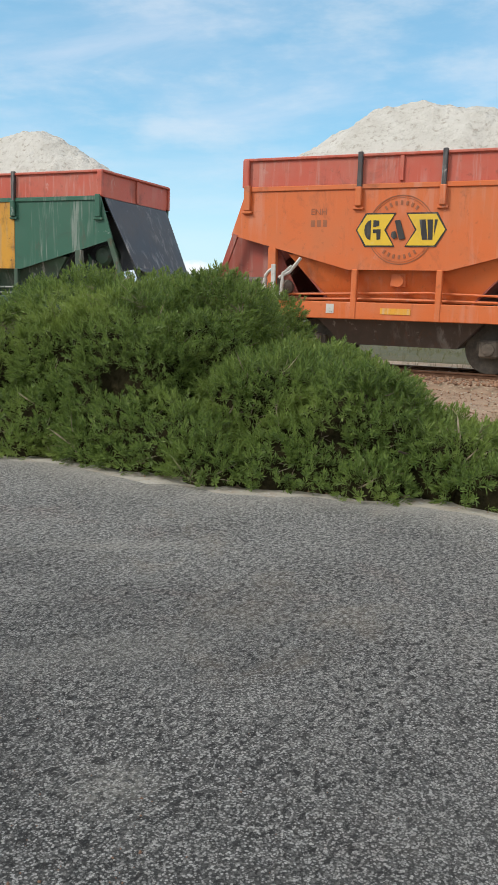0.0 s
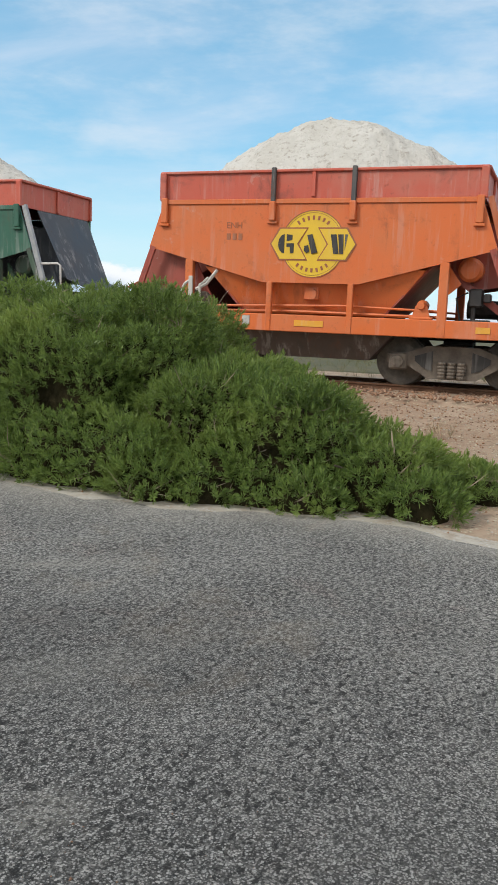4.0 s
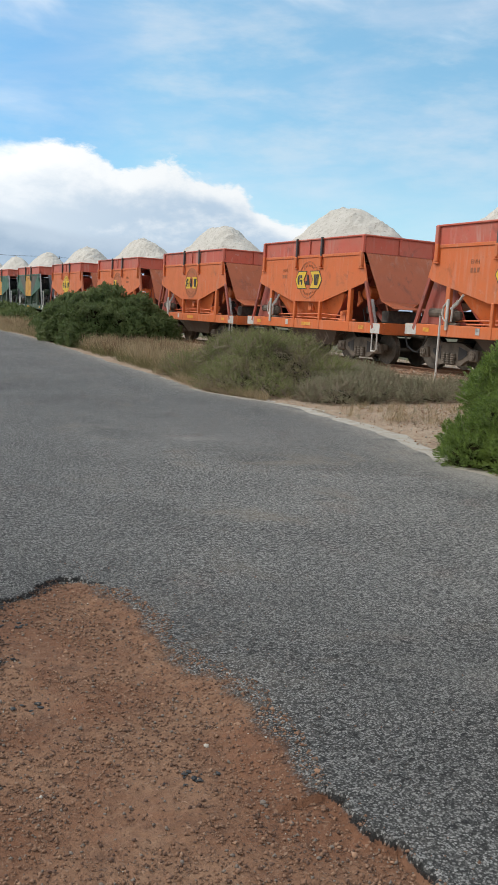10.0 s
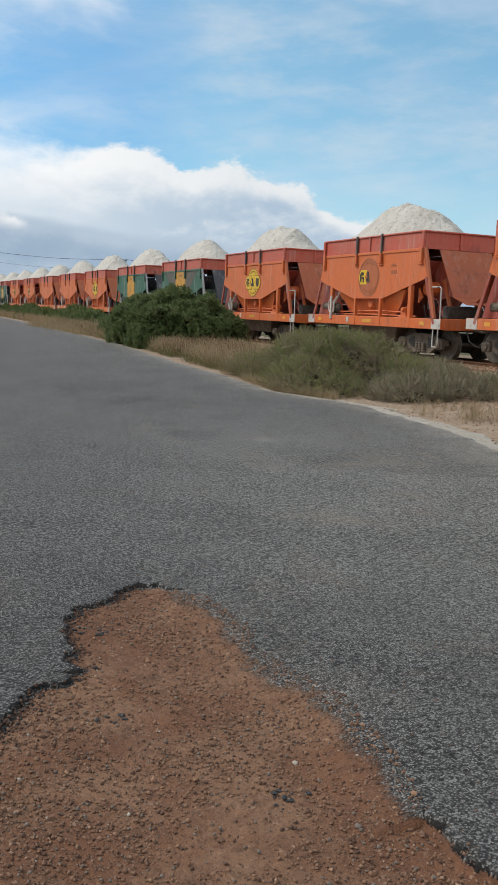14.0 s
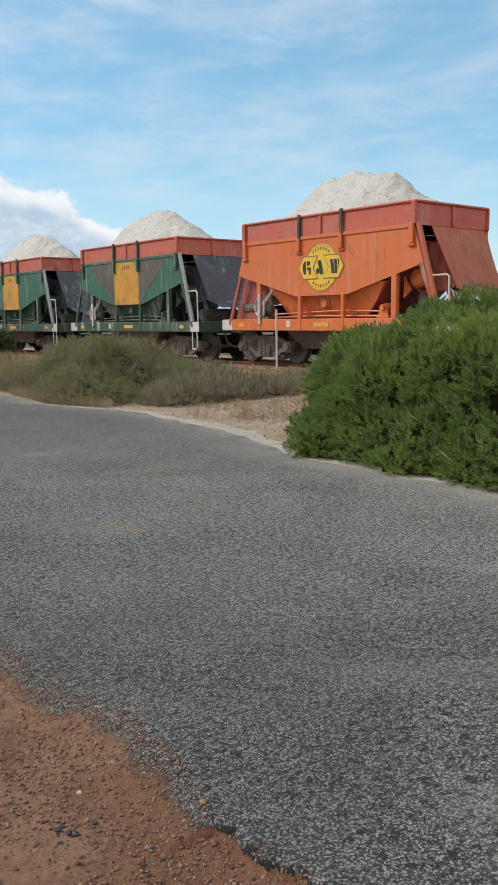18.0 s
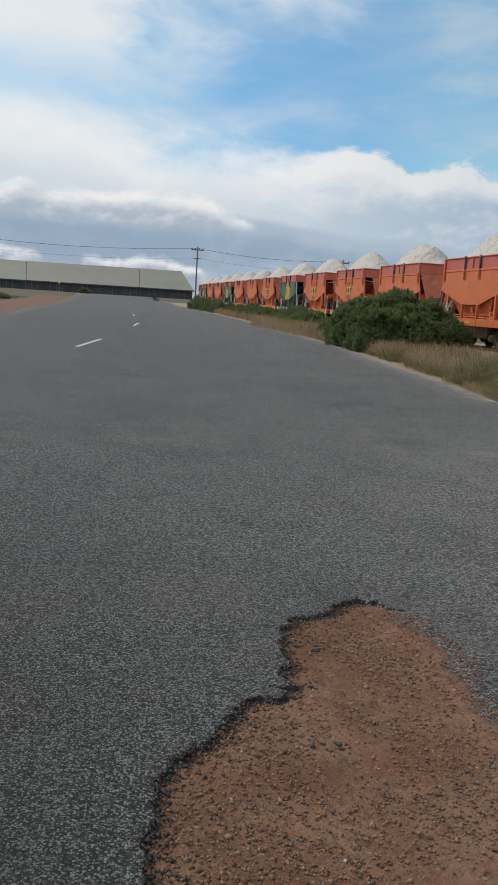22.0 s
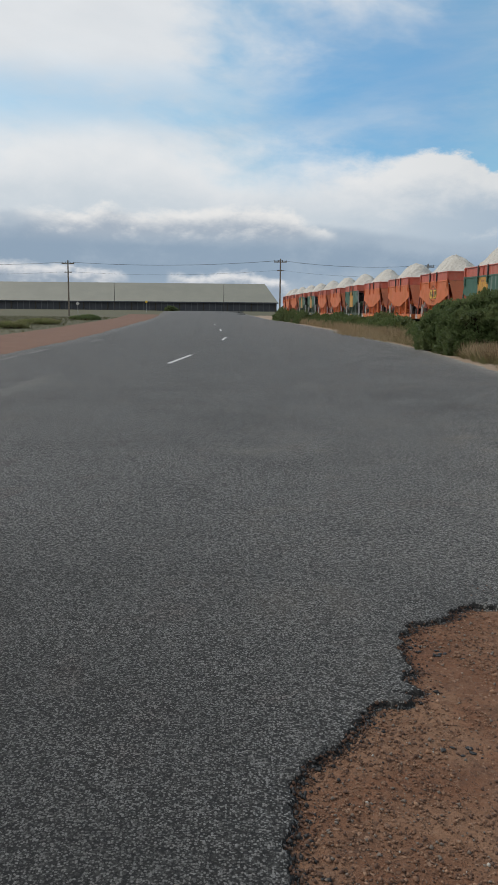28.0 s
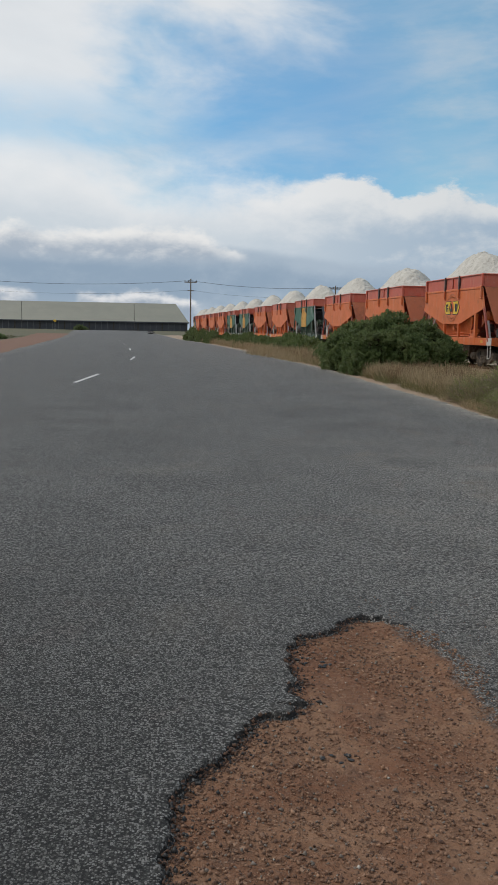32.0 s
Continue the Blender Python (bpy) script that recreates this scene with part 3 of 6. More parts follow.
class Shape:
    """Collects vertices and faces of one mesh."""

    def __init__(self):
        self.v, self.f = [], []

    def poly(self, verts, faces):
        o = len(self.v)
        self.v += [tuple(p) for p in verts]
        self.f += [tuple(i + o for i in f) for f in faces]
        return self

    def box(self, x0, x1, y0, y1, z0, z1, c=0.0):
        """A box; c cuts its twelve edges."""
        if c <= 0 or min(x1 - x0, y1 - y0, z1 - z0) < 2.2 * c:
            p = [(x, y, z) for z in (z0, z1) for y in (y0, y1) for x in (x0, x1)]
            return self.poly(p, [(0, 2, 3, 1), (4, 5, 7, 6), (0, 1, 5, 4), (2, 6, 7, 3), (0, 4, 6, 2), (1, 3, 7, 5)])
        ring = []
        for z, k in ((z0, c), (z0 + c, 0.0), (z1 - c, 0.0), (z1, c)):
            a, b, d, e = x0 + k, x1 - k, y0 + k, y1 - k
            ring.append([(a + c, d, z), (b - c, d, z), (b, d + c, z), (b, e - c, z), (b - c, e, z), (a + c, e, z), (a, e - c, z), (a, d + c, z)])
        p = [q for r in ring for q in r]
        faces = [tuple(range(7, -1, -1)), tuple(range(24, 32))]
        for k in range(3):
            for i in range(8):
                j = (i + 1) % 8
                faces.append((k * 8 + i, k * 8 + j, k * 8 + 8 + j, k * 8 + 8 + i))
        return self.poly(p, faces)

    def plate(self, outline, x0, x1):
        """An outline in (y, z), counter-clockwise as seen from +x, thick from x0 to x1."""
        n = len(outline)
        p = [(x0, y, z) for y, z in outline] + [(x1, y, z) for y, z in outline]
        f = [tuple(range(n - 1, -1, -1)), tuple(range(n, 2 * n))]
        f += [(i, (i + 1) % n, n + (i + 1) % n, n + i) for i in range(n)]
        return self.poly(p, f)

    def tube(self, points, r, sides=8, ends=True):
        pts = [Vector(p) for p in points]
        rings = []
        for i, p in enumerate(pts):
            d = (pts[min(i + 1, len(pts) - 1)] - pts[max(i - 1, 0)]).normalized()
            a = d.orthogonal().normalized() if abs(d.z) > 0.9 else d.cross(Vector((0, 0, 1))).normalized()
            b = d.cross(a)
            rr = r[i] if isinstance(r, (list, tuple)) else r
            rings += [tuple(p + rr * (math.cos(k * math.tau / sides) * a + math.sin(k * math.tau / sides) * b)) for k in range(sides)]
        f = []
        for i in range(len(pts) - 1):
            for k in range(sides):
                j = (k + 1) % sides
                f.append((i * sides + k, i * sides + j, (i + 1) * sides + j, (i + 1) * sides + k))
        if ends:
            f += [tuple(range(sides - 1, -1, -1)), tuple(range((len(pts) - 1) * sides, len(pts) * sides))]
        return self.poly(rings, f)

    def lathe(self, profile, centre, sides=24, axis="x"):
        """Profile of (along, radius) turned round an axis through centre."""
        p, f = [], []
        for a, r in profile:
            for k in range(sides):
                c, s = math.cos(k * math.tau / sides) * r, math.sin(k * math.tau / sides) * r
                q = (a, c, s) if axis == "x" else ((c, a, s) if axis == "y" else (c, s, a))
                p.append(tuple(q[i] + centre[i] for i in range(3)))
        m = len(profile)
        for i in range(m - 1):
            for k in range(sides):
                j = (k + 1) % sides
                f.append((i * sides + k, i * sides + j, (i + 1) * sides + j, (i + 1) * sides + k))
        f += [tuple(range(sides)), tuple(range((m - 1) * sides, m * sides))]
        return self.poly(p, f)

    def sheet(self, quad, t):
        """Four corners made t thick along their normal."""
        a = [Vector(q) for q in quad]
        n = (a[1] - a[0]).cross(a[3] - a[0]).normalized() * t
        p = [tuple(q) for q in a] + [tuple(q + n) for q in a]
        return self.poly(p, [(3, 2, 1, 0), (4, 5, 6, 7), (0, 1, 5, 4), (1, 2, 6, 5), (2, 3, 7, 6), (3, 0, 4, 7)])

    def mesh(self, name, mat, smooth=False):
        me = bpy.data.meshes.new(name)
        me.from_pydata(self.v, [], self.f)
        b = bmesh.new()
        b.from_mesh(me)
        bmesh.ops.recalc_face_normals(b, faces=b.faces)
        b.to_mesh(me)
        b.free()
        me.materials.append(MATS[mat])
        if smooth:
            me.shade_smooth()
        return me


def part(name, shape, mat, parent=None, label="", smooth=False):
    ob = new(name, shape.mesh(name, mat, smooth))
    if parent is not None:
        ob.parent = parent
    if label:
        tagged(ob, label)
    return ob


def mesh_arrays(name, verts, faces, mat, smooth=False):
    """A mesh from numpy arrays: faces all of one size."""
    me = bpy.data.meshes.new(name)
    n, k = faces.shape
    me.vertices.add(len(verts))
    me.vertices.foreach_set("co", np.ascontiguousarray(verts, dtype=np.float32).ravel())
    me.loops.add(n * k)
    me.loops.foreach_set("vertex_index", np.ascontiguousarray(faces, dtype=np.int32).ravel())
    me.polygons.add(n)
    me.polygons.foreach_set("loop_start", np.arange(0, n * k, k, dtype=np.int32))
    me.materials.append(MATS[mat])
    me.update(calc_edges=True)
    me.validate()
    if smooth:
        me.shade_smooth()
    return me


def curve_at(table, y):
    return np.interp(y, [a for a, b in table], [b for a, b in table])


def ease(x):
    x = np.clip(x, 0.0, 1.0)
    return x * x * (3 - 2 * x)


# ---- the lie of the land ----
ROAD_EAST = [(-40, 9.0), (-5, 7.2), (0.7, 6.4), (1.6, 6.75), (2.1, 6.72), (2.7, 6.5), (3.4, 6.3), (4.2, 6.27), (5.3, 6.45), (6.0, 6.32), (7.6, 6.36), (8.7, 6.74),
             (10.3, 7.1), (13.2, 7.32), (14.1, 7.0), (15.6, 6.67), (19.5, 6.98), (24.8, 7.2), (36, 7.9), (70, 8.2), (120, 7.3), (200, 4.0), (320, -2)]
ROAD_WEST = [(-40, -12.0), (10, -8.6), (23, -8.0), (41, -8.4), (73, -10.0), (187, -16.7), (320, -26)]


RAIL_LEVEL = [(-40, 0.56), (4, 0.535), (14, 0.46), (26, 0.39), (42, 0.33), (80, 0.28), (130, 0.25)]


def track_x(y):
    """The middle of the railway line, which swings east far off."""
    y = np.asarray(y, dtype=float)
    return 15.45 - 0.05 * y + np.maximum(y - 122.0, 0.0) ** 2 / 420.0


def rail_z(y):
    return curve_at(RAIL_LEVEL, np.asarray(y, dtype=float))


def far_rise(y):
    return 0.008 * np.maximum(np.asarray(y, dtype=float) - 150.0, 0.0) - 0.008 * np.maximum(np.asarray(y, dtype=float) - 330.0, 0.0)


def land_z(x, y):
    """Ground level: flat by the road, rising to the railway bank."""
    x, y = np.asarray(x, dtype=float), np.asarray(y, dtype=float)
    east = curve_at(ROAD_EAST, y)
    bank = ease((x - east - 0.2) / np.maximum(track_x(y) - 2.4 - east, 1.0)) * (rail_z(y) - 0.2)
    west = ease((curve_at(ROAD_WEST, y) - x) / 12.0) * 0.1
    return bank + west + far_rise(y)


def hill_noise(x, y, scale, amount):
    return np.array([noise.noise(Vector((a * scale, b * scale, 0.3))) for a, b in zip(x.ravel(), y.ravel())]).reshape(x.shape) * amount


def grid_mesh(name, xs, ys, zf, mat, smooth=True):
    X, Y = np.meshgrid(xs, ys)
    Z = zf(X, Y)
    nx, ny = len(xs), len(ys)
    i = np.arange(nx * ny).reshape(ny, nx)
    f = np.stack([i[:-1, :-1], i[:-1, 1:], i[1:, 1:], i[1:, :-1]], -1).reshape(-1, 4)
    return mesh_arrays(name, np.stack([X, Y, Z], -1).reshape(-1, 3), f, mat, smooth)


def spread(near, far, n_near, n_far, centre=0.0):
    a = np.linspace(-near, near, n_near)
    b = near * (far / near) ** np.linspace(0, 1, n_far)[1:]
    return centre + np.concatenate([-b[::-1], a, b])


def ground_z(x, y):
    inside = (x < curve_at(ROAD_EAST, y) - 0.25) & (x > curve_at(ROAD_WEST, y) + 0.25)
    banked = (x >= curve_at(ROAD_EAST, y) - 0.25) & (x < track_x(y) + 5.5) & (y < 190) & (y > -29)
    return land_z(x, y) - np.where(inside, 0.14, np.where(banked, 0.12, 0.012)) + hill_noise(x, y, 0.8, 0.03) * (~inside)


xs = spread(18, 2400, 80, 26, 6.0)
ys = np.concatenate([-np.geomspace(40, 2400, 14)[::-1], np.linspace(-35, 60, 150), np.geomspace(61, 4000, 90)])
ground = tagged(new("ground", grid_mesh("ground", xs, ys, ground_z, "field")), "dry grassy ground around the road and railway", "ground", kind="structure")


def strip(name, label, left, right, ys, lift, mat, across=8, rag=0.0, seed=1.0, category="ground", drop=0.03):
    """A ragged band of ground between two edges."""
    v = []
    ys = np.asarray(ys, dtype=float)
    for y in ys:
        l, r = left(y), right(y)
        for k in range(across + 1):
            x = l + (r - l) * k / across
            if k in (0, across):
                x += rag * (noise.noise(Vector((seed, y * 1.3, k))) + 0.5 * noise.noise(Vector((seed, y * 4.1, k))))
            v.append((x, y, 0.0))
    v = np.array(v)
    v[:, 2] = land_z(v[:, 0], v[:, 1]) + lift
    e = np.arange(len(v)).reshape(len(ys), across + 1)
    v[e[:, 0], 2] -= drop
    v[e[:, -1], 2] -= drop
    f = np.stack([e[:-1, :-1], e[:-1, 1:], e[1:, 1:], e[1:, :-1]], -1).reshape(-1, 4)
    return tagged(new(name, mesh_arrays(name, v, f, mat, True)), label, category, kind="structure")


near_far = np.concatenate([np.linspace(-30, 40, 281), np.geomspace(40.5, 200, 90)])
strip("verge", "pale sandy verge along the road edge", lambda y: curve_at(ROAD_EAST, y) - 0.4, lambda y: curve_at(ROAD_EAST, y) + 0.30 + 0.10 * float(ease((13.5 - y) / 4)) * float(ease((y - 8) / 3)) - 0.32 * float(ease((y - 13.5) / 3)), near_far, -0.004, "sand", 10, 0.42, 2.0, "ground", 0.012)
strip("bank", "stony reddish bank between verge and railway", lambda y: curve_at(ROAD_EAST, y) - 0.45, lambda y: float(track_x(y)) + 6, near_far, -0.012, "ballast_stone", 14, 0.1, 5.0)
strip("shoulder", "red dirt shoulder beside the road", lambda y: curve_at(ROAD_WEST, y) - 1.0 - 4.2 * float(ease((y - 14) / 22)) - 0.015 * max(y - 60, 0), lambda y: curve_at(ROAD_WEST, y) + 0.3, near_far[near_far > -25], 0.006, "shoulder_dirt", 10, 0.5, 8.0)

# ---- road ----
# the bare patch broken out of the seal, round its rim
BREAK_WEST = [(-2.6, -1.6), (-1.0, -1.1), (0.5, -0.55), (1.5, -0.05), (2.33, 0.04), (2.66, 0.04), (2.81, 0.05), (2.89, 0.06), (3.01, 0.13), (3.08, 0.21), (3.14, 0.27), (3.24, 0.33), (3.35, 0.36), (3.46, 0.42), (3.50, 0.50), (3.51, 0.59),
              (3.56, 0.60), (3.59, 0.53), (3.61, 0.67), (3.66, 0.64), (3.71, 0.62), (3.77, 0.63), (3.82, 0.69), (3.88, 0.65), (3.96, 0.65), (4.15, 0.67), (4.26, 0.70), (4.40, 0.82), (4.47, 0.99), (4.62, 1.10), (4.67, 1.19), (4.61, 1.31), (4.52, 1.40), (4.42, 1.46)]
BREAK_EAST = [(4.42, 1.46), (4.25, 1.49), (3.91, 1.56), (3.73, 1.54), (3.48, 1.51), (3.27, 1.54), (3.10, 1.62), (2.97, 1.66), (2.80, 1.67), (2.60, 1.65), (2.42, 1.59), (2.25, 1.57), (2.05, 1.56), (1.80, 1.58), (1.47, 1.58), (1.15, 1.55), (0.9, 1.54), (0.0, 1.45), (-2.6, 1.9)]
PATCH = (-1.3, 2.7, -0.3, 5.3)
step_ = 0.011
px = np.arange(PATCH[0], PATCH[1] + 1e-6, step_)
py = np.arange(PATCH[2], PATCH[3] + 1e-6, step_)
px[-1], py[-1] = PATCH[1], PATCH[3]
PX, PY = np.meshgrid(px, py)


def to_line(pts, x, y):
    """Distance to a broken line of (y, x) corners."""
    best = np.full(x.shape, 1e9)
    for (ya, xa), (yb, xb) in zip(pts[:-1], pts[1:]):
        ex, ey = xb - xa, yb - ya
        u = np.clip(((x - xa) * ex + (y - ya) * ey) / (ex * ex + ey * ey), 0, 1)
        best = np.minimum(best, np.hypot(x - xa - u * ex, y - ya - u * ey))
    return best


def within(pts, x, y):
    odd = np.zeros(x.shape, bool)
    for (ya, xa), (yb, xb) in zip(pts, pts[1:] + pts[:1]):
        odd ^= ((ya > y) != (yb > y)) & (x < xa + (y - ya) * (xb - xa) / (yb - ya if yb != ya else 1e-9))
    return odd


WX = PX + hill_noise(PX, PY, 11.0, 0.030) + hill_noise(PX, PY, 28.0, 0.022) + hill_noise(PX, PY, 60.0, 0.010)
WY = PY + hill_noise(PX + 40, PY, 11.0, 0.030) + hill_noise(PX + 40, PY, 28.0, 0.022)
hole = within(BREAK_WEST + BREAK_EAST, WX, WY)
d_west, d_east = to_line(BREAK_WEST, WX, WY), to_line(BREAK_EAST, WX, WY)
inside_w = np.where(hole | (d_east < d_west), d_west, -d_west)
east_in = np.where(hole | (d_west <= d_east), d_east, -d_east) + hill_noise(PX, PY, 4.0, 0.07)
gentle = (PY > 2.15) | (PY < 1.5)
soft = np.where(PY > 2.15, 0.32, np.where(PY < 1.5, 0.2, 0.05))
depth = ease((inside_w + 0.004) / 0.026) * ease((east_in + 0.02) / soft)
PZ = -0.045 * depth * (0.65 + 0.35 * ease(inside_w / 0.5)) + hill_noise(PX, PY, 6.0, 0.006) * depth + hill_noise(PX, PY, 45.0, 0.006) * depth
rim_dist = np.minimum(np.abs(PX - PATCH[0]), np.minimum(np.abs(PX - PATCH[1]), np.minimum(np.abs(PY - PATCH[2]), np.abs(PY - PATCH[3]))))
PZ *= ease(rim_dist / 0.2)
DUST = ease(inside_w / 0.05) * ease((east_in + np.where(gentle, 0.22, 0.05)) / (soft + np.where(gentle, 0.3, 0.06))) * ease(rim_dist / 0.2)
# mask of the painted shadow line along the rim of the break
LIP_SHADE = np.maximum(ease(1 - np.abs(inside_w - 0.008) / 0.015) * ease((east_in - 0.02) / 0.1), 0.85 * ease(1 - np.abs(east_in) / 0.02) * (PY < 2.2) * (PY > 1.5) * (inside_w > 0.05))
LIP_SHADE *= ease(rim_dist / 0.2)


def road_mesh():
    ny, nx = PX.shape
    i = np.arange(nx * ny).reshape(ny, nx)
    f = np.stack([i[:-1, :-1], i[:-1, 1:], i[1:, 1:], i[1:, :-1]], -1).reshape(-1, 4)
    fine = np.stack([PX, PY, PZ], -1).reshape(-1, 3)
    ys = np.unique(np.concatenate([np.linspace(-40, PATCH[2], 40), np.linspace(PATCH[2], PATCH[3], 36), np.linspace(PATCH[3], 40, 140), np.geomspace(40, 340, 60)]))
    verts, faces = [fine], [f]
    base = len(fine)
    v, q = [], []
    def rag(y):
        return 0.12 * noise.noise(Vector((0.4, y * 1.9, 0))) + 0.10 * noise.noise(Vector((1.4, y * 6.0, 0)))
    rows = []
    for y in ys:
        e, w = float(curve_at(ROAD_EAST, y)) + rag(y), float(curve_at(ROAD_WEST, y)) + 2 * rag(y + 90)
        xs = [w - 0.02, w] + list(np.linspace(w, PATCH[0], 8)[1:]) + list(np.linspace(PATCH[1], e - 0.9, 8)) + [e - 0.5, e - 0.22, e - 0.04, e, e + 0.03]
        z = float(far_rise(y))
        rows.append([(x, y, z - (0.09 if k == 0 else 0.022 if k == len(xs) - 1 else 0.006 if k == len(xs) - 2 else 0.0)) for k, x in enumerate(xs)])
    n = len(rows[0])
    v = np.array([p for r in rows for p in r])
    for r in range(len(rows) - 1):
        mid = 0.5 * (ys[r] + ys[r + 1])
        for k in range(n - 1):
            if k == 8 and PATCH[2] < mid < PATCH[3]:
                continue
            q.append((base + r * n + k, base + r * n + k + 1, base + (r + 1) * n + k + 1, base + (r + 1) * n + k))
    me = mesh_arrays("road", np.concatenate([fine, v]), np.concatenate([f, np.array(q)]), "chip_seal", True)
    for name, values in (("dust", DUST), ("lip_shade", LIP_SHADE)):
        at = me.attributes.new(name, "FLOAT", "POINT")
        at.data.foreach_set("value", np.concatenate([values.ravel(), np.zeros(len(v))]).astype(np.float32))
    at = me.attributes.new("pale", "FLOAT", "POINT")
    row = np.zeros(n)
    row[-6:] = (0.0, 0.22, 0.6, 0.95, 1.0, 1.0)
    at.data.foreach_set("value", np.concatenate([np.zeros(len(fine)), np.tile(row, len(rows))]).astype(np.float32))
    return me


road = tagged(new("road", road_mesh()), "grey chip-sealed road with a broken-out red dirt patch", "road", kind="structure")

# centre line dashes
DASHES = [(-4.19, 12.0 - 4.0, -3.95, 12.73), (-2.09, 25.5, -1.66, 30.4), (-0.78, 45.3, -0.62, 50.2), (-1.15, 66.0, -1.3, 71.5), (-2.1, 90.5, -2.4, 96), (-3.4, 119, -3.8, 124), (-5.2, 150, -5.6, 155)]
for x0, y0, x1, y1 in DASHES:
    s = Shape()
    d = Vector((x1 - x0, y1 - y0, 0)).normalized() * 0.06
    nrm = Vector((d.y, -d.x, 0))
    z = float(far_rise(y0)) + 0.002
    s.poly([(x0 - nrm.x, y0 - nrm.y, z), (x0 + nrm.x, y0 + nrm.y, z), (x1 + nrm.x, y1 + nrm.y, z), (x1 - nrm.x, y1 - nrm.y, z), (x0 - nrm.x, y0 - nrm.y, z + 0.005), (x0 + nrm.x, y0 + nrm.y, z + 0.005),
            (x1 + nrm.x, y1 + nrm.y, z + 0.005), (x1 - nrm.x, y1 - nrm.y, z + 0.005)], [(4, 5, 6, 7), (0, 1, 5, 4), (1, 2, 6, 5), (2, 3, 7, 6), (3, 0, 4, 7)])
    tagged(part("road_dash", s, "road_white"), "white painted dash on the grey road", "road marking", "centre line dashes")

# worn edge line on the west side
for x0, y0, x1, y1 in ((-7.33, 25.0, -7.42, 29.0), (-7.45, 30.5, -7.52, 34.2), (-7.30, 35.2, -7.05, 38.6), (-7.1, 41.0, -7.2, 46.0)):
    s = Shape()
    s.poly([(x0 - 0.03, y0, 0.005), (x0 + 0.035, y0 + 0.2, 0.005), (x1 + 0.03, y1, 0.005), (x1 - 0.02, y1 - 0.3, 0.005), (x0 - 0.03, y0, -0.01), (x0 + 0.035, y0 + 0.2, -0.01), (x1 + 0.03, y1, -0.01), (x1 - 0.02, y1 - 0.3, -0.01)],
           [(0, 1, 2, 3), (4, 5, 6, 7), (0, 1, 5, 4), (1, 2, 6, 5), (2, 3, 7, 6), (3, 0, 4, 7)])
    tagged(part("edge_line", s, "road_faded"), "worn faded white edge line on the road", "road marking", "edge line pieces")

# ---- railway ----
rail_ys = np.concatenate([np.linspace(-45, 120, 34), np.linspace(124, 220, 30)])
for side in (-1, 1):
    s = Shape()
    prof = [(-0.065, -0.155), (0.065, -0.155), (0.065, -0.14), (0.012, -0.12), (0.012, -0.04), (0.034, -0.03), (0.034, 0.0), (-0.034, 0.0), (-0.034, -0.03), (-0.012, -0.04), (-0.012, -0.12), (-0.065, -0.14)]
    pts = [(float(track_x(y)) + side * 0.567 + a, y, float(rail_z(y)) + b) for y in rail_ys for a, b in prof]
    m_ = len(prof)
    s.poly(pts, [(r * m_ + k, r * m_ + (k + 1) % m_, (r + 1) * m_ + (k + 1) % m_, (r + 1) * m_ + k) for r in range(len(rail_ys) - 1) for k in range(m_)])
    tagged(part("rail", s, "rail_rust"), "rusty steel rail on the railway line", "rail", "rails", "structure")
strip("ballast", "reddish stone ballast under the railway line", lambda y: float(track_x(y)) - 2.0, lambda y: float(track_x(y)) + 2.0, rail_ys, 0.10, "ballast_stone", 10, 0.12, 11.0, "ground", 0.13)
s = Shape().box(-1.0, 1.0, -0.115, 0.115, -0.12, 0.0, 0.015)
sleeper_mesh = s.mesh("sleeper", "timber_grey")
bed = tagged(new("sleepers"), "weathered timber sleepers in ballast", "sleepers", kind="structure")
for k in range(150):
    y = -22 + 0.68 * k
    ob = new("sleeper", sleeper_mesh)
    ob.parent = bed
    ob.matrix_basis = pose(float(track_x(y)), y, float(rail_z(y)) - 0.155, 0, 0, 2.86 + 1.2 * noise.noise(Vector((k * 3.3, 0, 0))))

# ---- wagons ----
HALF, RIM, DECK = 1.25, 3.55, 3.07
PITCH = 8.62
SPEED = 4.2


def mound_mesh(seed):
    """Heaped load inside the boards."""
    def z(x, y):
        cy, cx = 0.16 * noise.noise(Vector((seed, 1, 0))), 0.1 * noise.noise(Vector((seed, 5, 0)))
        tall = 1.16 + 0.08 * noise.noise(Vector((seed, 9, 0)))
        r = np.sqrt(((y - cy) / 2.80) ** 2 + ((x - cx) / 1.38) ** 2) + hill_noise(x + seed * 5, y, 0.9, 0.07)
        u = np.clip((1 - r) / 0.76, -0.12, 2.0)
        h = tall * np.where(u < 0.70, u, 0.70 + 0.30 * np.tanh((u - 0.70) / 0.30))
        lump = hill_noise(x + seed * 7, y, 1.9, 0.09) + hill_noise(x + seed * 3, y, 5.0, 0.06) + hill_noise(x, y + seed, 13.0, 0.035)
        slide = np.minimum(0.10 + 1.15 * (1.19 - np.abs(x)), 0.10 + 0.75 * (2.74 - np.abs(y)))
        return RIM - 0.13 + np.minimum(h + lump, slide + 0.5 * lump)
    return grid_mesh("load", np.linspace(-1.19, 1.19, 44), np.linspace(-2.74, 2.74, 90), z, "gypsum")


MOUNDS = [mound_mesh(1.7 * k + 0.4) for k in range(5)]

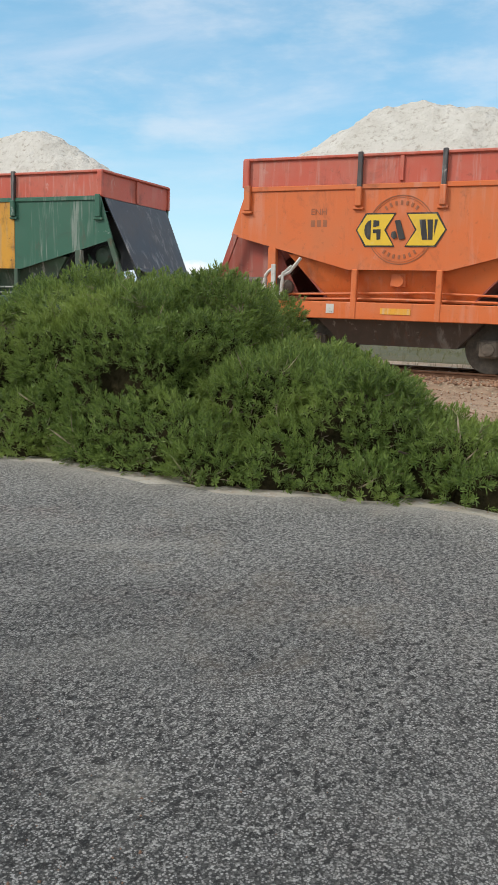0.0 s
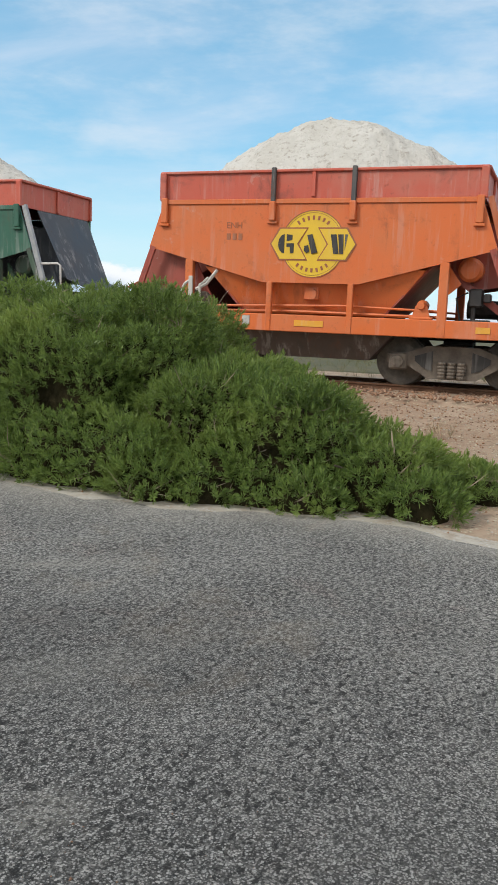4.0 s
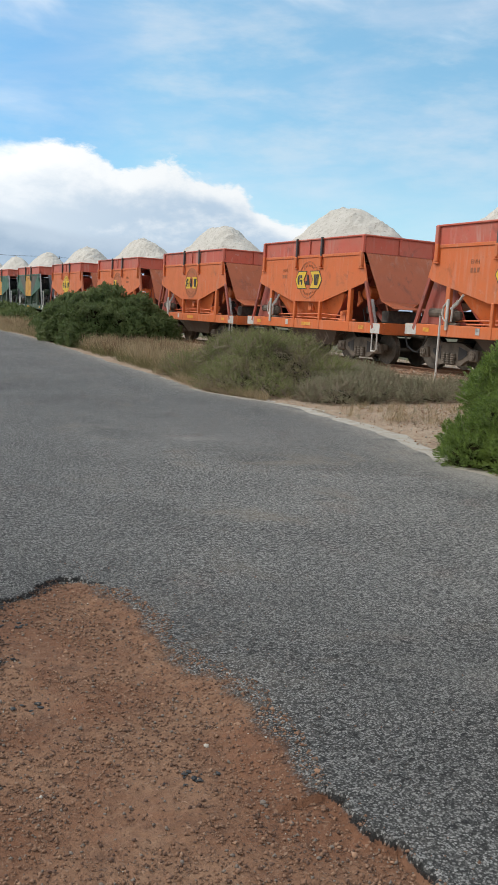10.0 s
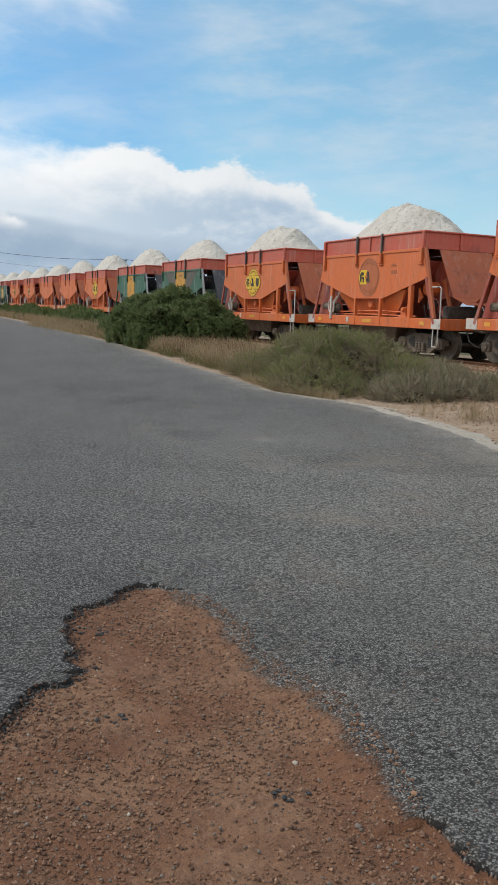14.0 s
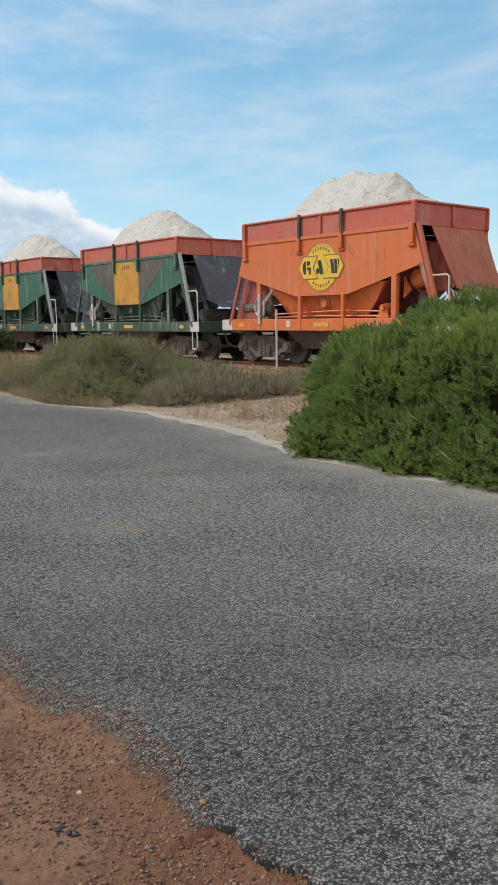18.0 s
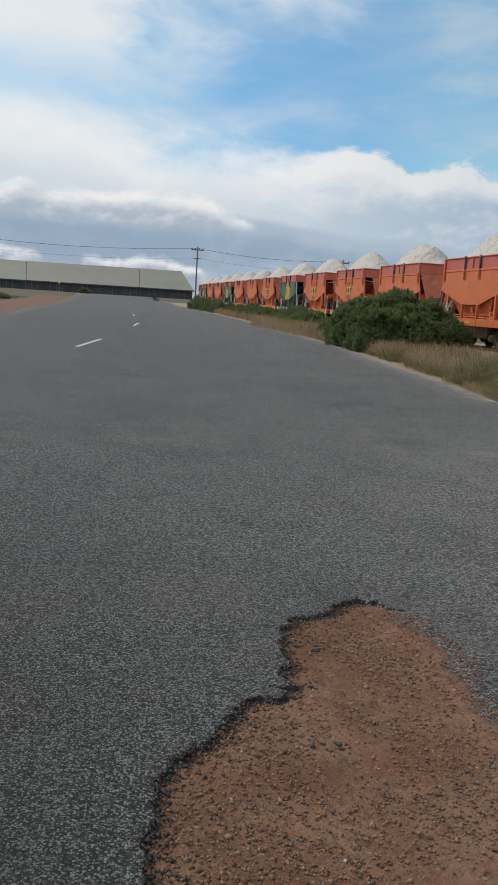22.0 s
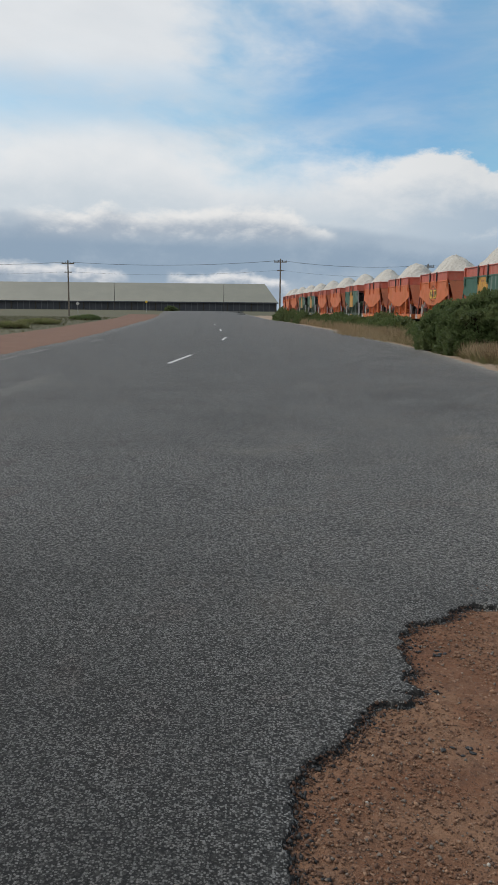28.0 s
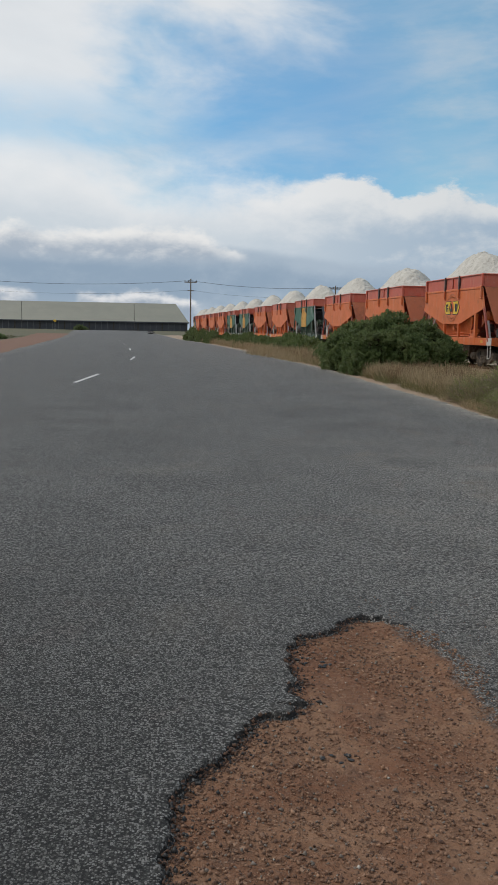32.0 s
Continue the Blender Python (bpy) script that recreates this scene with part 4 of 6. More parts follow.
wheel = Shape()
for sx in (-1, 1):
    wheel.lathe([(sx * 0.60, 0.10), (sx * 0.60, 0.30), (sx * 0.605, 0.36), (sx * 0.605, 0.42), (sx * 0.50, 0.425), (sx * 0.495, 0.45), (sx * 0.468, 0.45), (sx * 0.468, 0.36), (sx * 0.50, 0.30), (sx * 0.50, 0.10)], (0, 0, 0), 24)
wheel.lathe([(-0.86, 0.055), (-0.62, 0.07), (0.62, 0.07), (0.86, 0.055)], (0, 0, 0), 14)
WHEELSET = wheel.mesh("wheelset", "wheel_steel")
WHEELSET.polygons.foreach_set("use_smooth", [False] * len(WHEELSET.polygons))


def add_bogie(wagon, y):
    s = Shape()
    s.box(-0.85, 0.85, -0.18, 0.18, 0.46, 0.72, 0.02)
    s.box(-0.25, 0.25, -0.25, 0.25, 0.70, 0.80, 0.02)
    bogie = part("bogie", s, "steel_dark", wagon, "dark grimy four-wheel bogie")
    bogie.matrix_basis = pose(0, y, 0)
    for sx in (-1, 1):
        a, b = sorted((sx * 0.74, sx * 0.86))
        f = Shape()
        f.plate([(-1.10, 0.40), (-0.76, 0.37), (-0.54, 0.24), (-0.40, 0.15), (0.40, 0.15), (0.54, 0.24), (0.76, 0.37), (1.10, 0.40), (1.10, 0.54), (0.74, 0.58), (0.42, 0.70), (-0.42, 0.70), (-0.74, 0.58), (-1.10, 0.54)], a, b)
        frame_ = part("side_frame", f, "steel_brown", bogie)
        # black plates on the solid frame imitate the dark of its openings
        for q in (-1, 1):
            w = Shape()
            w.plate([(q * 0.32, 0.28), (q * 0.46, 0.32), (q * 0.62, 0.44), (q * 0.62, 0.52), (q * 0.32, 0.62)] if q > 0 else [(q * 0.32, 0.62), (q * 0.62, 0.52), (q * 0.62, 0.44), (q * 0.46, 0.32), (q * 0.32, 0.28)], a - 0.012, b + 0.012)
            part("opening", w, "black_paint", bogie)
        for q in (-0.16, 0.0, 0.16):
            g = Shape()
            for k in range(5):
                g.lathe([(0.17 + 0.055 * k, 0.07), (0.195 + 0.055 * k, 0.08), (0.22 + 0.055 * k, 0.07)], (sx * 0.88, q, 0), 10, "z")
            part("spring", g, "steel_brown", bogie)
        for q in (-0.9, 0.9):
            h = Shape()
            c, d = sorted((sx * 0.80, sx * 0.95))
            h.box(c, d, q - 0.15, q + 0.15, 0.28, 0.57, 0.03)
            h.lathe([(sx * 0.95, 0.11), (sx * 0.985, 0.10), (sx * 0.99, 0.04)], (0, q, 0.42), 12)
            for k in range(4):
                h.lathe([(sx * 0.985, 0.022), (sx * 1.005, 0.022)], (0, q + 0.06 * math.cos(k * 1.57 + 0.78), 0.42 + 0.06 * math.sin(k * 1.57 + 0.78)), 6)
            part("axle_box", h, "steel_brown", bogie)
    for q in (-0.9, 0.9):
        ob = new("wheelset", WHEELSET)
        ob.parent = bogie
        ob.matrix_basis = pose(0, q, 0.42)
        ob["roll"] = 1
    return bogie


def coupler(wagon, q):
    s = Shape()
    s.box(-0.13, 0.13, min(q * 3.7, q * 4.08), max(q * 3.7, q * 4.08), 0.80, 1.05, 0.03)
    s.box(-0.17, 0.12, min(q * 4.05, q * 4.30), max(q * 4.05, q * 4.30), 0.76, 1.08, 0.05)
    c = part("coupler", s, "steel_brown", wagon, "rusty knuckle coupler")
    h = Shape()
    h.tube([(-0.4, q * 3.85, 0.82), (-0.42, q * 4.0, 0.55), (-0.36, q * 4.2, 0.42), (-0.30, q * 4.32, 0.40)], 0.025)
    part("brake_hose", h, "black_paint", c)


def build_wagon(body, end, board, frame_paint, full_end, rails=True):
    """One hopper wagon, at rail level, its near side towards -x."""
    w = new("hopper_wagon")
    side = [(2.76, DECK), (-2.76, DECK), (-3.05, 2.25), (-0.85, 1.67), (0.85, 1.67), (3.05, 2.25)]
    for sx in (-1, 1):
        a, b = sorted((sx * 1.215, sx * HALF))
        p = part("side_sheet", Shape().plate(side, a, b), body, w)
        t = Shape()
        t.box(*sorted((sx * 1.25, sx * 1.275)), -2.74, 2.74, 2.985, 3.065, 0.008)
        part("seam_strip", t, body, p)
        bd = Shape()
        bd.box(*sorted((sx * 1.20, sx * 1.235)), -2.80, 2.80, DECK + 0.004, RIM - 0.05, 0.0)
        bo = part("side_board", bd, board, w)
        rm = Shape().box(*sorted((sx * 1.18, sx * 1.275)), -2.84, 2.84, RIM - 0.05, RIM, 0.012)
        part("rim", rm, board, bo)
        part("rib", Shape().box(*sorted((sx * 1.235, sx * 1.275)), -0.035, 0.035, DECK + 0.03, RIM - 0.05, 0.008), board, bo)
        for q in (-1, 1):
            st = Shape().box(*sorted((sx * 1.236, sx * 1.31)), q * 0.7 - 0.04, q * 0.7 + 0.04, 2.98, RIM + 0.03, 0.01)
            stake = part("stake", st, "stake_paint", w, "dark steel stake")
            k = Shape().box(*sorted((sx * 1.276, sx * 1.335)), q * 0.7 - 0.055, q * 0.7 + 0.055, 2.70, 3.02, 0.015)
            k.box(*sorted((sx * 1.25, sx * 1.30)), q * 0.7 - 0.09, q * 0.7 + 0.09, 2.65, 2.70, 0.01)
            part("stake_pocket", k, body, stake)
            cp = Shape().box(*sorted((sx * 1.236, sx * 1.30)), q * 2.78 - 0.06, q * 2.78 + 0.06, DECK - 0.02, RIM - 0.02, 0.012)
            post = part("corner_post", cp, board, w)
            k = Shape().box(*sorted((sx * 1.252, sx * 1.32)), q * 2.74 - 0.06, q * 2.74 + 0.06, 2.66, DECK + 0.02, 0.012)
            k.box(*sorted((sx * 1.25, sx * 1.31)), q * 2.74 - 0.09, q * 2.74 + 0.09, 2.61, 2.66, 0.01)
            part("corner_bracket", k, body, post)
            low = Shape().box(*sorted((sx * 1.16, sx * 1.262)), q * 0.72 - 0.05, q * 0.72 + 0.05, 0.84, 1.68, 0.012)
            part("side_post", low, frame_paint, w)
            low = Shape().box(*sorted((sx * 1.14, sx * 1.255)), q * 2.25 - 0.075, q * 2.25 + 0.075, 0.84, 2.05, 0.012)
            part("outer_post", low, frame_paint, w)
            bar = Shape()
            x = sx * 1.225
            bar.sheet([(x - 0.03, q * 3.02, 2.28), (x + 0.03, q * 3.02, 2.28), (x + 0.03, q * 3.50, 1.0), (x - 0.03, q * 3.50, 1.0)], -0.10 * q)
            part("end_strut", bar, frame_paint if body == "green_paint" else "shaded_red_paint", w)
        sl = Shape().box(*sorted((sx * 1.10, sx * 1.245)), -3.78, 3.78, 0.84, 1.13, 0.012)
        sill = part("sill", sl, frame_paint, w)
        part("end_patch", Shape().box(*sorted((sx * 1.246, sx * 1.253)), 3.34, 3.77, 0.85, 1.12), "white_paint", sill)
        for y in (-2.92, -0.02, 2.95):
            part("reflector", Shape().box(*sorted((sx * 1.246, sx * 1.256)), y - 0.26 + 0.05 * abs(y), y + 0.26 - 0.05 * abs(y), 0.94, 1.04), "reflector_amber", sill, "amber reflector")
        part("stencil_plate", Shape().box(*sorted((sx * 1.246, sx * 1.254)), 1.06, 1.20, 0.93, 1.09), "white_paint", sill)
        part("end_patch", Shape().box(*sorted((sx * 1.246, sx * 1.253)), -3.77, -3.36, 0.85, 1.12), "white_paint", sill)
        rod = Shape()
        rod.tube([(sx * 1.05, -2.2, 1.27), (sx * 1.05, -0.5, 1.31), (sx * 1.05, 2.1, 1.24)], 0.022, 6)
        rod.tube([(sx * 1.0, -2.3, 1.17), (sx * 1.0, 0.4, 1.19), (sx * 1.0, 2.3, 1.16)], 0.03, 6)
        part("brake_rod", rod, frame_paint, w)
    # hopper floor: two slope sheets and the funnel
    # on orange wagons the slope sheets carry their shade as dark red colour
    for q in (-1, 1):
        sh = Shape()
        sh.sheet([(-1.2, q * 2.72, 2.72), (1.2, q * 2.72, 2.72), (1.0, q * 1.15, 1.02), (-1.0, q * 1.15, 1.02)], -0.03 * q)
        part("slope_sheet", sh, end if body == "green_paint" else "shaded_red_paint", w)
    # wing plates and end webs close the end cavity, its shade painted on them
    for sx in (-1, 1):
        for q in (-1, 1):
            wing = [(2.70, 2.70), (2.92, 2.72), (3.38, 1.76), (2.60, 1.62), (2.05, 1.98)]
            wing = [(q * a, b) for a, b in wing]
            part("wing_plate", Shape().plate(wing if q < 0 else wing[::-1], *sorted((sx * 0.60, sx * 0.58))), end if body == "green_paint" else "shaded_red_paint", w)
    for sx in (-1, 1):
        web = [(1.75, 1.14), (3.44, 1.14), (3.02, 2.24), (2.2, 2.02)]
        part("end_web", Shape().plate(web, *sorted((sx * 1.03, sx * 1.0))), end if body == "green_paint" else "shaded_red_paint", w)
    fu = Shape()
    top, bot = [(-1.205, -1.95, 1.92), (1.205, -1.95, 1.92), (1.205, 1.95, 1.92), (-1.205, 1.95, 1.92)], [(-0.86, -1.12, 0.98), (0.86, -1.12, 0.98), (0.86, 1.12, 0.98), (-0.86, 1.12, 0.98)]
    fu.poly(top + bot, [(0, 1, 5, 4), (1, 2, 6, 5), (2, 3, 7, 6), (3, 0, 4, 7), (4, 5, 6, 7), (3, 2, 1, 0)])
    funnel = part("funnel", fu, body if body != "green_paint" else "green_dull", w)
    hub = Shape().lathe([(-1.13, 0.10), (-1.09, 0.10), (-1.0, 0.06)], (0, 0, 1.5), 14)
    hub.box(-1.10, -1.0, -0.13, 0.13, 1.40, 1.62, 0.01)
    part("funnel_hub", hub, frame_paint, funnel)
    ch = Shape()
    ch.poly([(-1.05, -1.45, 0.86), (1.05, -1.45, 0.86), (1.05, 1.45, 0.86), (-1.05, 1.45, 0.86), (-0.85, -1.0, 0.40), (0.85, -1.0, 0.40), (0.85, 1.0, 0.40), (-0.85, 1.0, 0.40)],
            [(3, 2, 1, 0), (4, 5, 6, 7), (0, 1, 5, 4), (1, 2, 6, 5), (2, 3, 7, 6), (3, 0, 4, 7)])
    part("discharge_chute", ch, "chute_paint", w, "dark grimy discharge chute")
    cs = Shape().box(-0.22, 0.22, -3.75, 3.75, 0.78, 1.06, 0.02)
    for y in (-3.2, -1.6, 1.6, 3.2):
        cs.box(-1.12, 1.12, y - 0.05, y + 0.05, 0.85, 1.08, 0.01)
    part("centre_sill", cs, "steel_dark", w)
    for q in (-1, 1):
        eb = Shape().box(-1.1, 1.1, min(q * 3.66, q * 3.78), max(q * 3.66, q * 3.78), 0.82, 1.14, 0.015)
        part("end_beam", eb, "steel_dark" if q > 0 else frame_paint, w)
        bd = Shape().box(-1.19, 1.19, min(q * 2.76, q * 2.80), max(q * 2.76, q * 2.80), DECK - 0.02, RIM - 0.05)
        bo = part("end_board", bd, "shaded_red_paint" if board == "shaded_red_paint" else board, w)
        part("end_rim", Shape().box(-1.25, 1.25, min(q * 2.74, q * 2.86), max(q * 2.74, q * 2.86), RIM - 0.052, RIM - 0.004, 0.012), board, bo)
        part("end_rib", Shape().box(-0.04, 0.04, min(q * 2.80, q * 2.84), max(q * 2.80, q * 2.84), DECK, RIM - 0.055, 0.008), board, bo)
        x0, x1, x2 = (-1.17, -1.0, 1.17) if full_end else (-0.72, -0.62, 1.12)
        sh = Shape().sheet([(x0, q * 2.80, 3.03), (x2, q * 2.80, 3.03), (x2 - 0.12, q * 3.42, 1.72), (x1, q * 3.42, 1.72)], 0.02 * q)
        # orange wagons: end sheets get the orange with shade painted in
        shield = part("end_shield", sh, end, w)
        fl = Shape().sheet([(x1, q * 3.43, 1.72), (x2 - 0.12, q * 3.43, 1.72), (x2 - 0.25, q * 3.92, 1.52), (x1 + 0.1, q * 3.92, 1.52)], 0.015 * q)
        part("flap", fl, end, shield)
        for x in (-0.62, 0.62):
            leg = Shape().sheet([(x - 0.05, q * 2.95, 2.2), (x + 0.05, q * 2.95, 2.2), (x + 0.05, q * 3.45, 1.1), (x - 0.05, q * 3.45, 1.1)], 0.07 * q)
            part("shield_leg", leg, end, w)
        gear = Shape().box(-0.85, 0.35, min(q * 3.28, q * 3.58), max(q * 3.28, q * 3.58), 1.13, 1.48, 0.03)
        gear.box(0.40, 0.85, min(q * 3.0, q * 3.5), max(q * 3.0, q * 3.5), 1.13, 1.40, 0.03)
        gear.lathe([(min(q * 2.5, q * 3.2), 0.16), (max(q * 2.5, q * 3.2), 0.16)], (0.2, 0, 1.34), 12, "y")
        part("end_gear", gear, "steel_dark", w)
        pan = Shape().box(-1.08, 1.08, min(q * 1.6, q * 3.66), max(q * 1.6, q * 3.66), 1.09, 1.125)
        part("deck_plate", pan, "steel_brown", w)
        coupler(w, q)
        add_bogie(w, q * 2.43)
    # pale slanting bar, hand rail and step at the leading end
    bar = Shape()
    for sx in (-1,):
        bar.sheet([(-1.27, -2.84, 3.06), (-1.20, -2.84, 3.06), (-1.20, -3.42, 1.12), (-1.27, -3.42, 1.12)], -0.09)
    if full_end:
        bar = Shape().sheet([(-1.20, -3.22, 1.76), (-1.14, -3.22, 1.76), (-1.14, -3.44, 1.12), (-1.20, -3.44, 1.12)], -0.06)
    if rails:
        part("ladder_bar", bar, "galvanised" if full_end or body == "green_paint" else "shaded_orange_paint", w, "slanting end bar")
    hr = Shape().tube([(-1.22, -3.20, 1.98), (-1.22, -3.62, 1.99), (-1.22, -3.68, 1.95), (-1.22, -3.70, 1.13)], 0.02)
    if not full_end:
        part("hand_rail", hr, "white_paint", w, "bent-pipe hand rail")
    stp = Shape().tube([(-1.22, -3.64, 0.84), (-1.22, -3.66, 0.42), (-1.22, -3.58, 0.36), (-1.22, -3.42, 0.36)], 0.022)
    stp.tube([(-1.22, -3.42, 0.84), (-1.22, -3.42, 0.36)], 0.018)
    part("foot_step", stp, "white_paint", w, "white foot step")
    # air reservoir, strut and valves
    cy = Shape().lathe([(-0.98, 0.05), (-0.96, 0.15), (-0.90, 0.20), (0.1, 0.20), (0.16, 0.15)], (0, -2.62, 1.96), 20)
    res = part("air_reservoir", cy, frame_paint, w)
    br = Shape().plate([(-2.30, 1.55), (-2.30, 2.0), (-2.50, 1.72)], -0.98, -0.92)
    part("bracket", br, frame_paint, res)
    dg = Shape().sheet([(-0.75, -2.35, 1.95), (-0.62, -2.35, 1.95), (-0.62, -3.42, 1.15), (-0.75, -3.42, 1.15)], 0.12)
    part("strut", dg, end if body == "green_paint" else "shaded_red_paint", w)
    va = Shape().box(-0.9, -0.7, -2.85, -2.62, 1.36, 1.66, 0.03)
    va.box(-0.95, -0.75, -2.98, -2.86, 1.44, 1.58, 0.02)
    va.tube([(-0.8, -2.7, 1.36), (-0.8, -2.7, 1.1)], 0.04)
    va.tube([(-0.8, -2.5, 1.1), (-0.85, -2.42, 1.5), (-0.8, -2.6, 1.6)], 0.015)
    va.box(-0.88, -0.72, -2.98, -2.55, 1.10, 1.16, 0.01)
    part("brake_valve", va, "black_paint", w, "black brake valve")
    pv = Shape().box(-1.23, -1.10, -2.10, -1.72, 1.13, 1.17, 0.01)
    pv.plate([(-2.06, 1.15), (-1.76, 1.15), (-1.82, 1.36), (-2.0, 1.36)], -1.20, -1.14)
    pv.lathe([(-1.25, 0.06), (-1.10, 0.09), (-0.9, 0.09)], (0, -1.91, 1.36), 14)
    part("pivot_bracket", pv, frame_paint, w)
    # hand brake at the trailing end
    hb = Shape().box(-1.23, -1.08, 1.9, 2.36, 1.13, 1.19, 0.01)
    hb.lathe([(-1.21, 0.05), (-1.12, 0.13), (-1.0, 0.13), (-0.95, 0.08)], (0, 2.02, 1.36), 14)
    hb.box(-1.12, -0.95, 2.1, 2.5, 1.2, 1.52, 0.03)
    hb.lathe([(2.5, 0.14), (3.1, 0.14)], (-0.95, 0, 1.42), 12, "y")
    brake = part("hand_brake", hb, "steel_brown", w)
    rg = Shape().tube([(-1.26, 2.16 + 0.22 * math.cos(a), 1.44 + 0.24 * math.sin(a)) for a in [-1.6 + 0.3 * k for k in range(11)]], 0.026, 6)
    rg.tube([(-1.26, 2.05, 1.22), (-1.26, 2.02, 1.60), (-1.26, 1.86, 1.72)], 0.03, 6)
    rg.box(-1.29, -1.24, 2.16, 2.24, 1.0, 1.75, 0.008)
    rg.tube([(-1.25, 2.10, 1.52), (-1.25, 1.90, 1.62), (-1.25, 1.70, 1.86)], 0.03, 6)
    part("brake_lever", rg, "white_paint", brake, "white painted brake lever")
    return w


def put_on(wagon, name, shape, mat, label="", parent=None):
    return part(name, shape, mat, parent or wagon, label)


def disc(shape, x, cy, cz, r0, r1, thick=0.004, sides=48):
    p, f = [], []
    for k in range(sides):
        c, s_ = math.cos(k * math.tau / sides), math.sin(k * math.tau / sides)
        for rr in (r0, r1):
            p += [(x, cy + rr * c, cz + rr * s_), (x - thick, cy + rr * c, cz + rr * s_)]
    for k in range(sides):
        a, b = 4 * k, 4 * ((k + 1) % sides)
        f += [(a + 1, b + 1, b + 3, a + 3), (a + 2, a + 3, b + 3, b + 2), (a, a + 1, b + 1, b)][: 3 if r0 > 0 else 2]
    return shape.poly(p, f)


def hexagon(shape, x, y0, y1, z0, z1, notch, thick=0.004):
    """A flag-shaped plate: pointed outwards at y0 and notched at y1."""
    zc = 0.5 * (z0 + z1)
    d = notch if y1 > y0 else -notch
    pts = [(y0, zc), (y0 + d, z0), (y1 + d * 0.55, z0), (y1 - d * 0.45, zc), (y1 + d * 0.55, z1), (y0 + d, z1)]
    p = [(x, a, b) for a, b in pts] + [(x - thick, a, b) for a, b in pts]
    return shape.poly(p, [(6, 7, 8, 9), (6, 9, 10, 11)] + [(i, (i + 1) % 6, 6 + (i + 1) % 6, 6 + i) for i in range(6)])


def emblem(wagon, style):
    """The operator's badge as plain shapes: a roundel with two flag plates and dark marks."""
    cy, cz, x = -0.03, 2.32, -HALF
    top = None
    if style == "filled":
        top = put_on(wagon, "roundel", disc(Shape(), x, cy, cz, 0.0, 0.56), "yellow_paint", "yellow painted roundel")
    elif style in ("brown", "part"):
        sh = disc(Shape(), x, cy, cz - 0.02, 0.0, 0.60)
        top = put_on(wagon, "roundel", sh, "roundel_faded", "faded brown roundel")
    ring = disc(disc(Shape(), x - 0.005, cy, cz, 0.545, 0.56), x - 0.005, cy, cz, 0.515, 0.520)
    ring_ob = put_on(wagon, "roundel_ring", ring, "brown_paint", "", top)
    rr = 0.435
    for base, count in ((math.pi / 2, 7), (-math.pi / 2, 7)):
        for k in range(count):
            a = base + (k - (count - 1) / 2) * 0.21
            c, s_ = math.cos(a), math.sin(a)
            q = [(cy + (rr + u) * c - v * s_, cz + (rr + u) * s_ + v * c) for u, v in ((-0.034, -0.018), (0.034, -0.018), (0.034, 0.018), (-0.034, 0.018))]
            lm = Shape()
            lm.poly([(x - 0.011, a_, b_) for a_, b_ in q] + [(x - 0.002, a_, b_) for a_, b_ in q], [(0, 1, 2, 3), (4, 5, 6, 7), (0, 1, 5, 4), (1, 2, 6, 5), (2, 3, 7, 6), (3, 0, 4, 7)])
            put_on(wagon, "ring_mark", lm, "brown_paint", "", top)
    flags = (1, -1)
    back = Shape()
    bare = style in ("brown", "part")
    for q in flags if not bare else ():
        hexagon(back, x - 0.006, cy + q * 0.76, cy + q * 0.17, cz - 0.275, cz + 0.275, 0.16)
    if not bare:
        put_on(wagon, "flag_border", back, "black_paint" if style == "plain" else "brown_paint", "", top)
    for q in flags if not bare else ():
        pl = hexagon(Shape(), x - 0.012, cy + q * 0.735, cy + q * 0.20, cz - 0.25, cz + 0.25, 0.16)
        put_on(wagon, "flag_plate", pl, "yellow_paint", "yellow flag-shaped plate", top)
    for q in {"brown": (1, -1), "part": (1,)}.get(style, ()):
        pl = hexagon(Shape(), x - 0.008, cy + q * 0.58, cy + q * 0.15, cz - 0.22, cz + 0.22, 0.12)
        put_on(wagon, "flag_plate", pl, "yellow_paint", "faded yellow flag-shaped plate", top)
    x0, x1 = x - 0.022, x - 0.010

    def mark(outline):
        if bare:
            outline = [(0.80 * p, q) for p, q in outline]
        if style == "part" and min(p for p, q in outline) < -0.2:
            return
        put_on(wagon, "badge_mark", Shape().plate([(cy + p, cz + q) for p, q in outline], x0, x1), "black_paint", "", top)

    half = [(0.55 + 0.11 * math.cos(a), 0.16 * math.sin(a)) for a in [math.pi / 2 - k * math.pi / 8 for k in range(9)]]
    mark([(p - 0.05, q) for p, q in half])
    mark([(0.46, 0.16), (0.36, 0.15), (0.36, 0.07), (0.42, 0.05), (0.46, 0.05)])
    mark([(0.46, 0.01), (0.33, 0.01), (0.33, -0.15), (0.39, -0.16), (0.40, -0.05), (0.46, -0.05)])
    mark([(0.10, 0.15), (0.01, 0.16), (-0.09, -0.14), (0.01, -0.16)])
    mark([(0.14, -0.03), (0.08, -0.02), (0.05, -0.12), (0.10, -0.15), (0.15, -0.11)])
    mark([(-0.31, 0.16), (-0.41, 0.16), (-0.46, -0.16), (-0.37, -0.16)])
    mark([(-0.44, 0.16), (-0.53, 0.16), (-0.54, -0.16), (-0.47, -0.16)])
    mark([(-0.56, 0.16), (-0.61, 0.16), (-0.56, -0.10)])


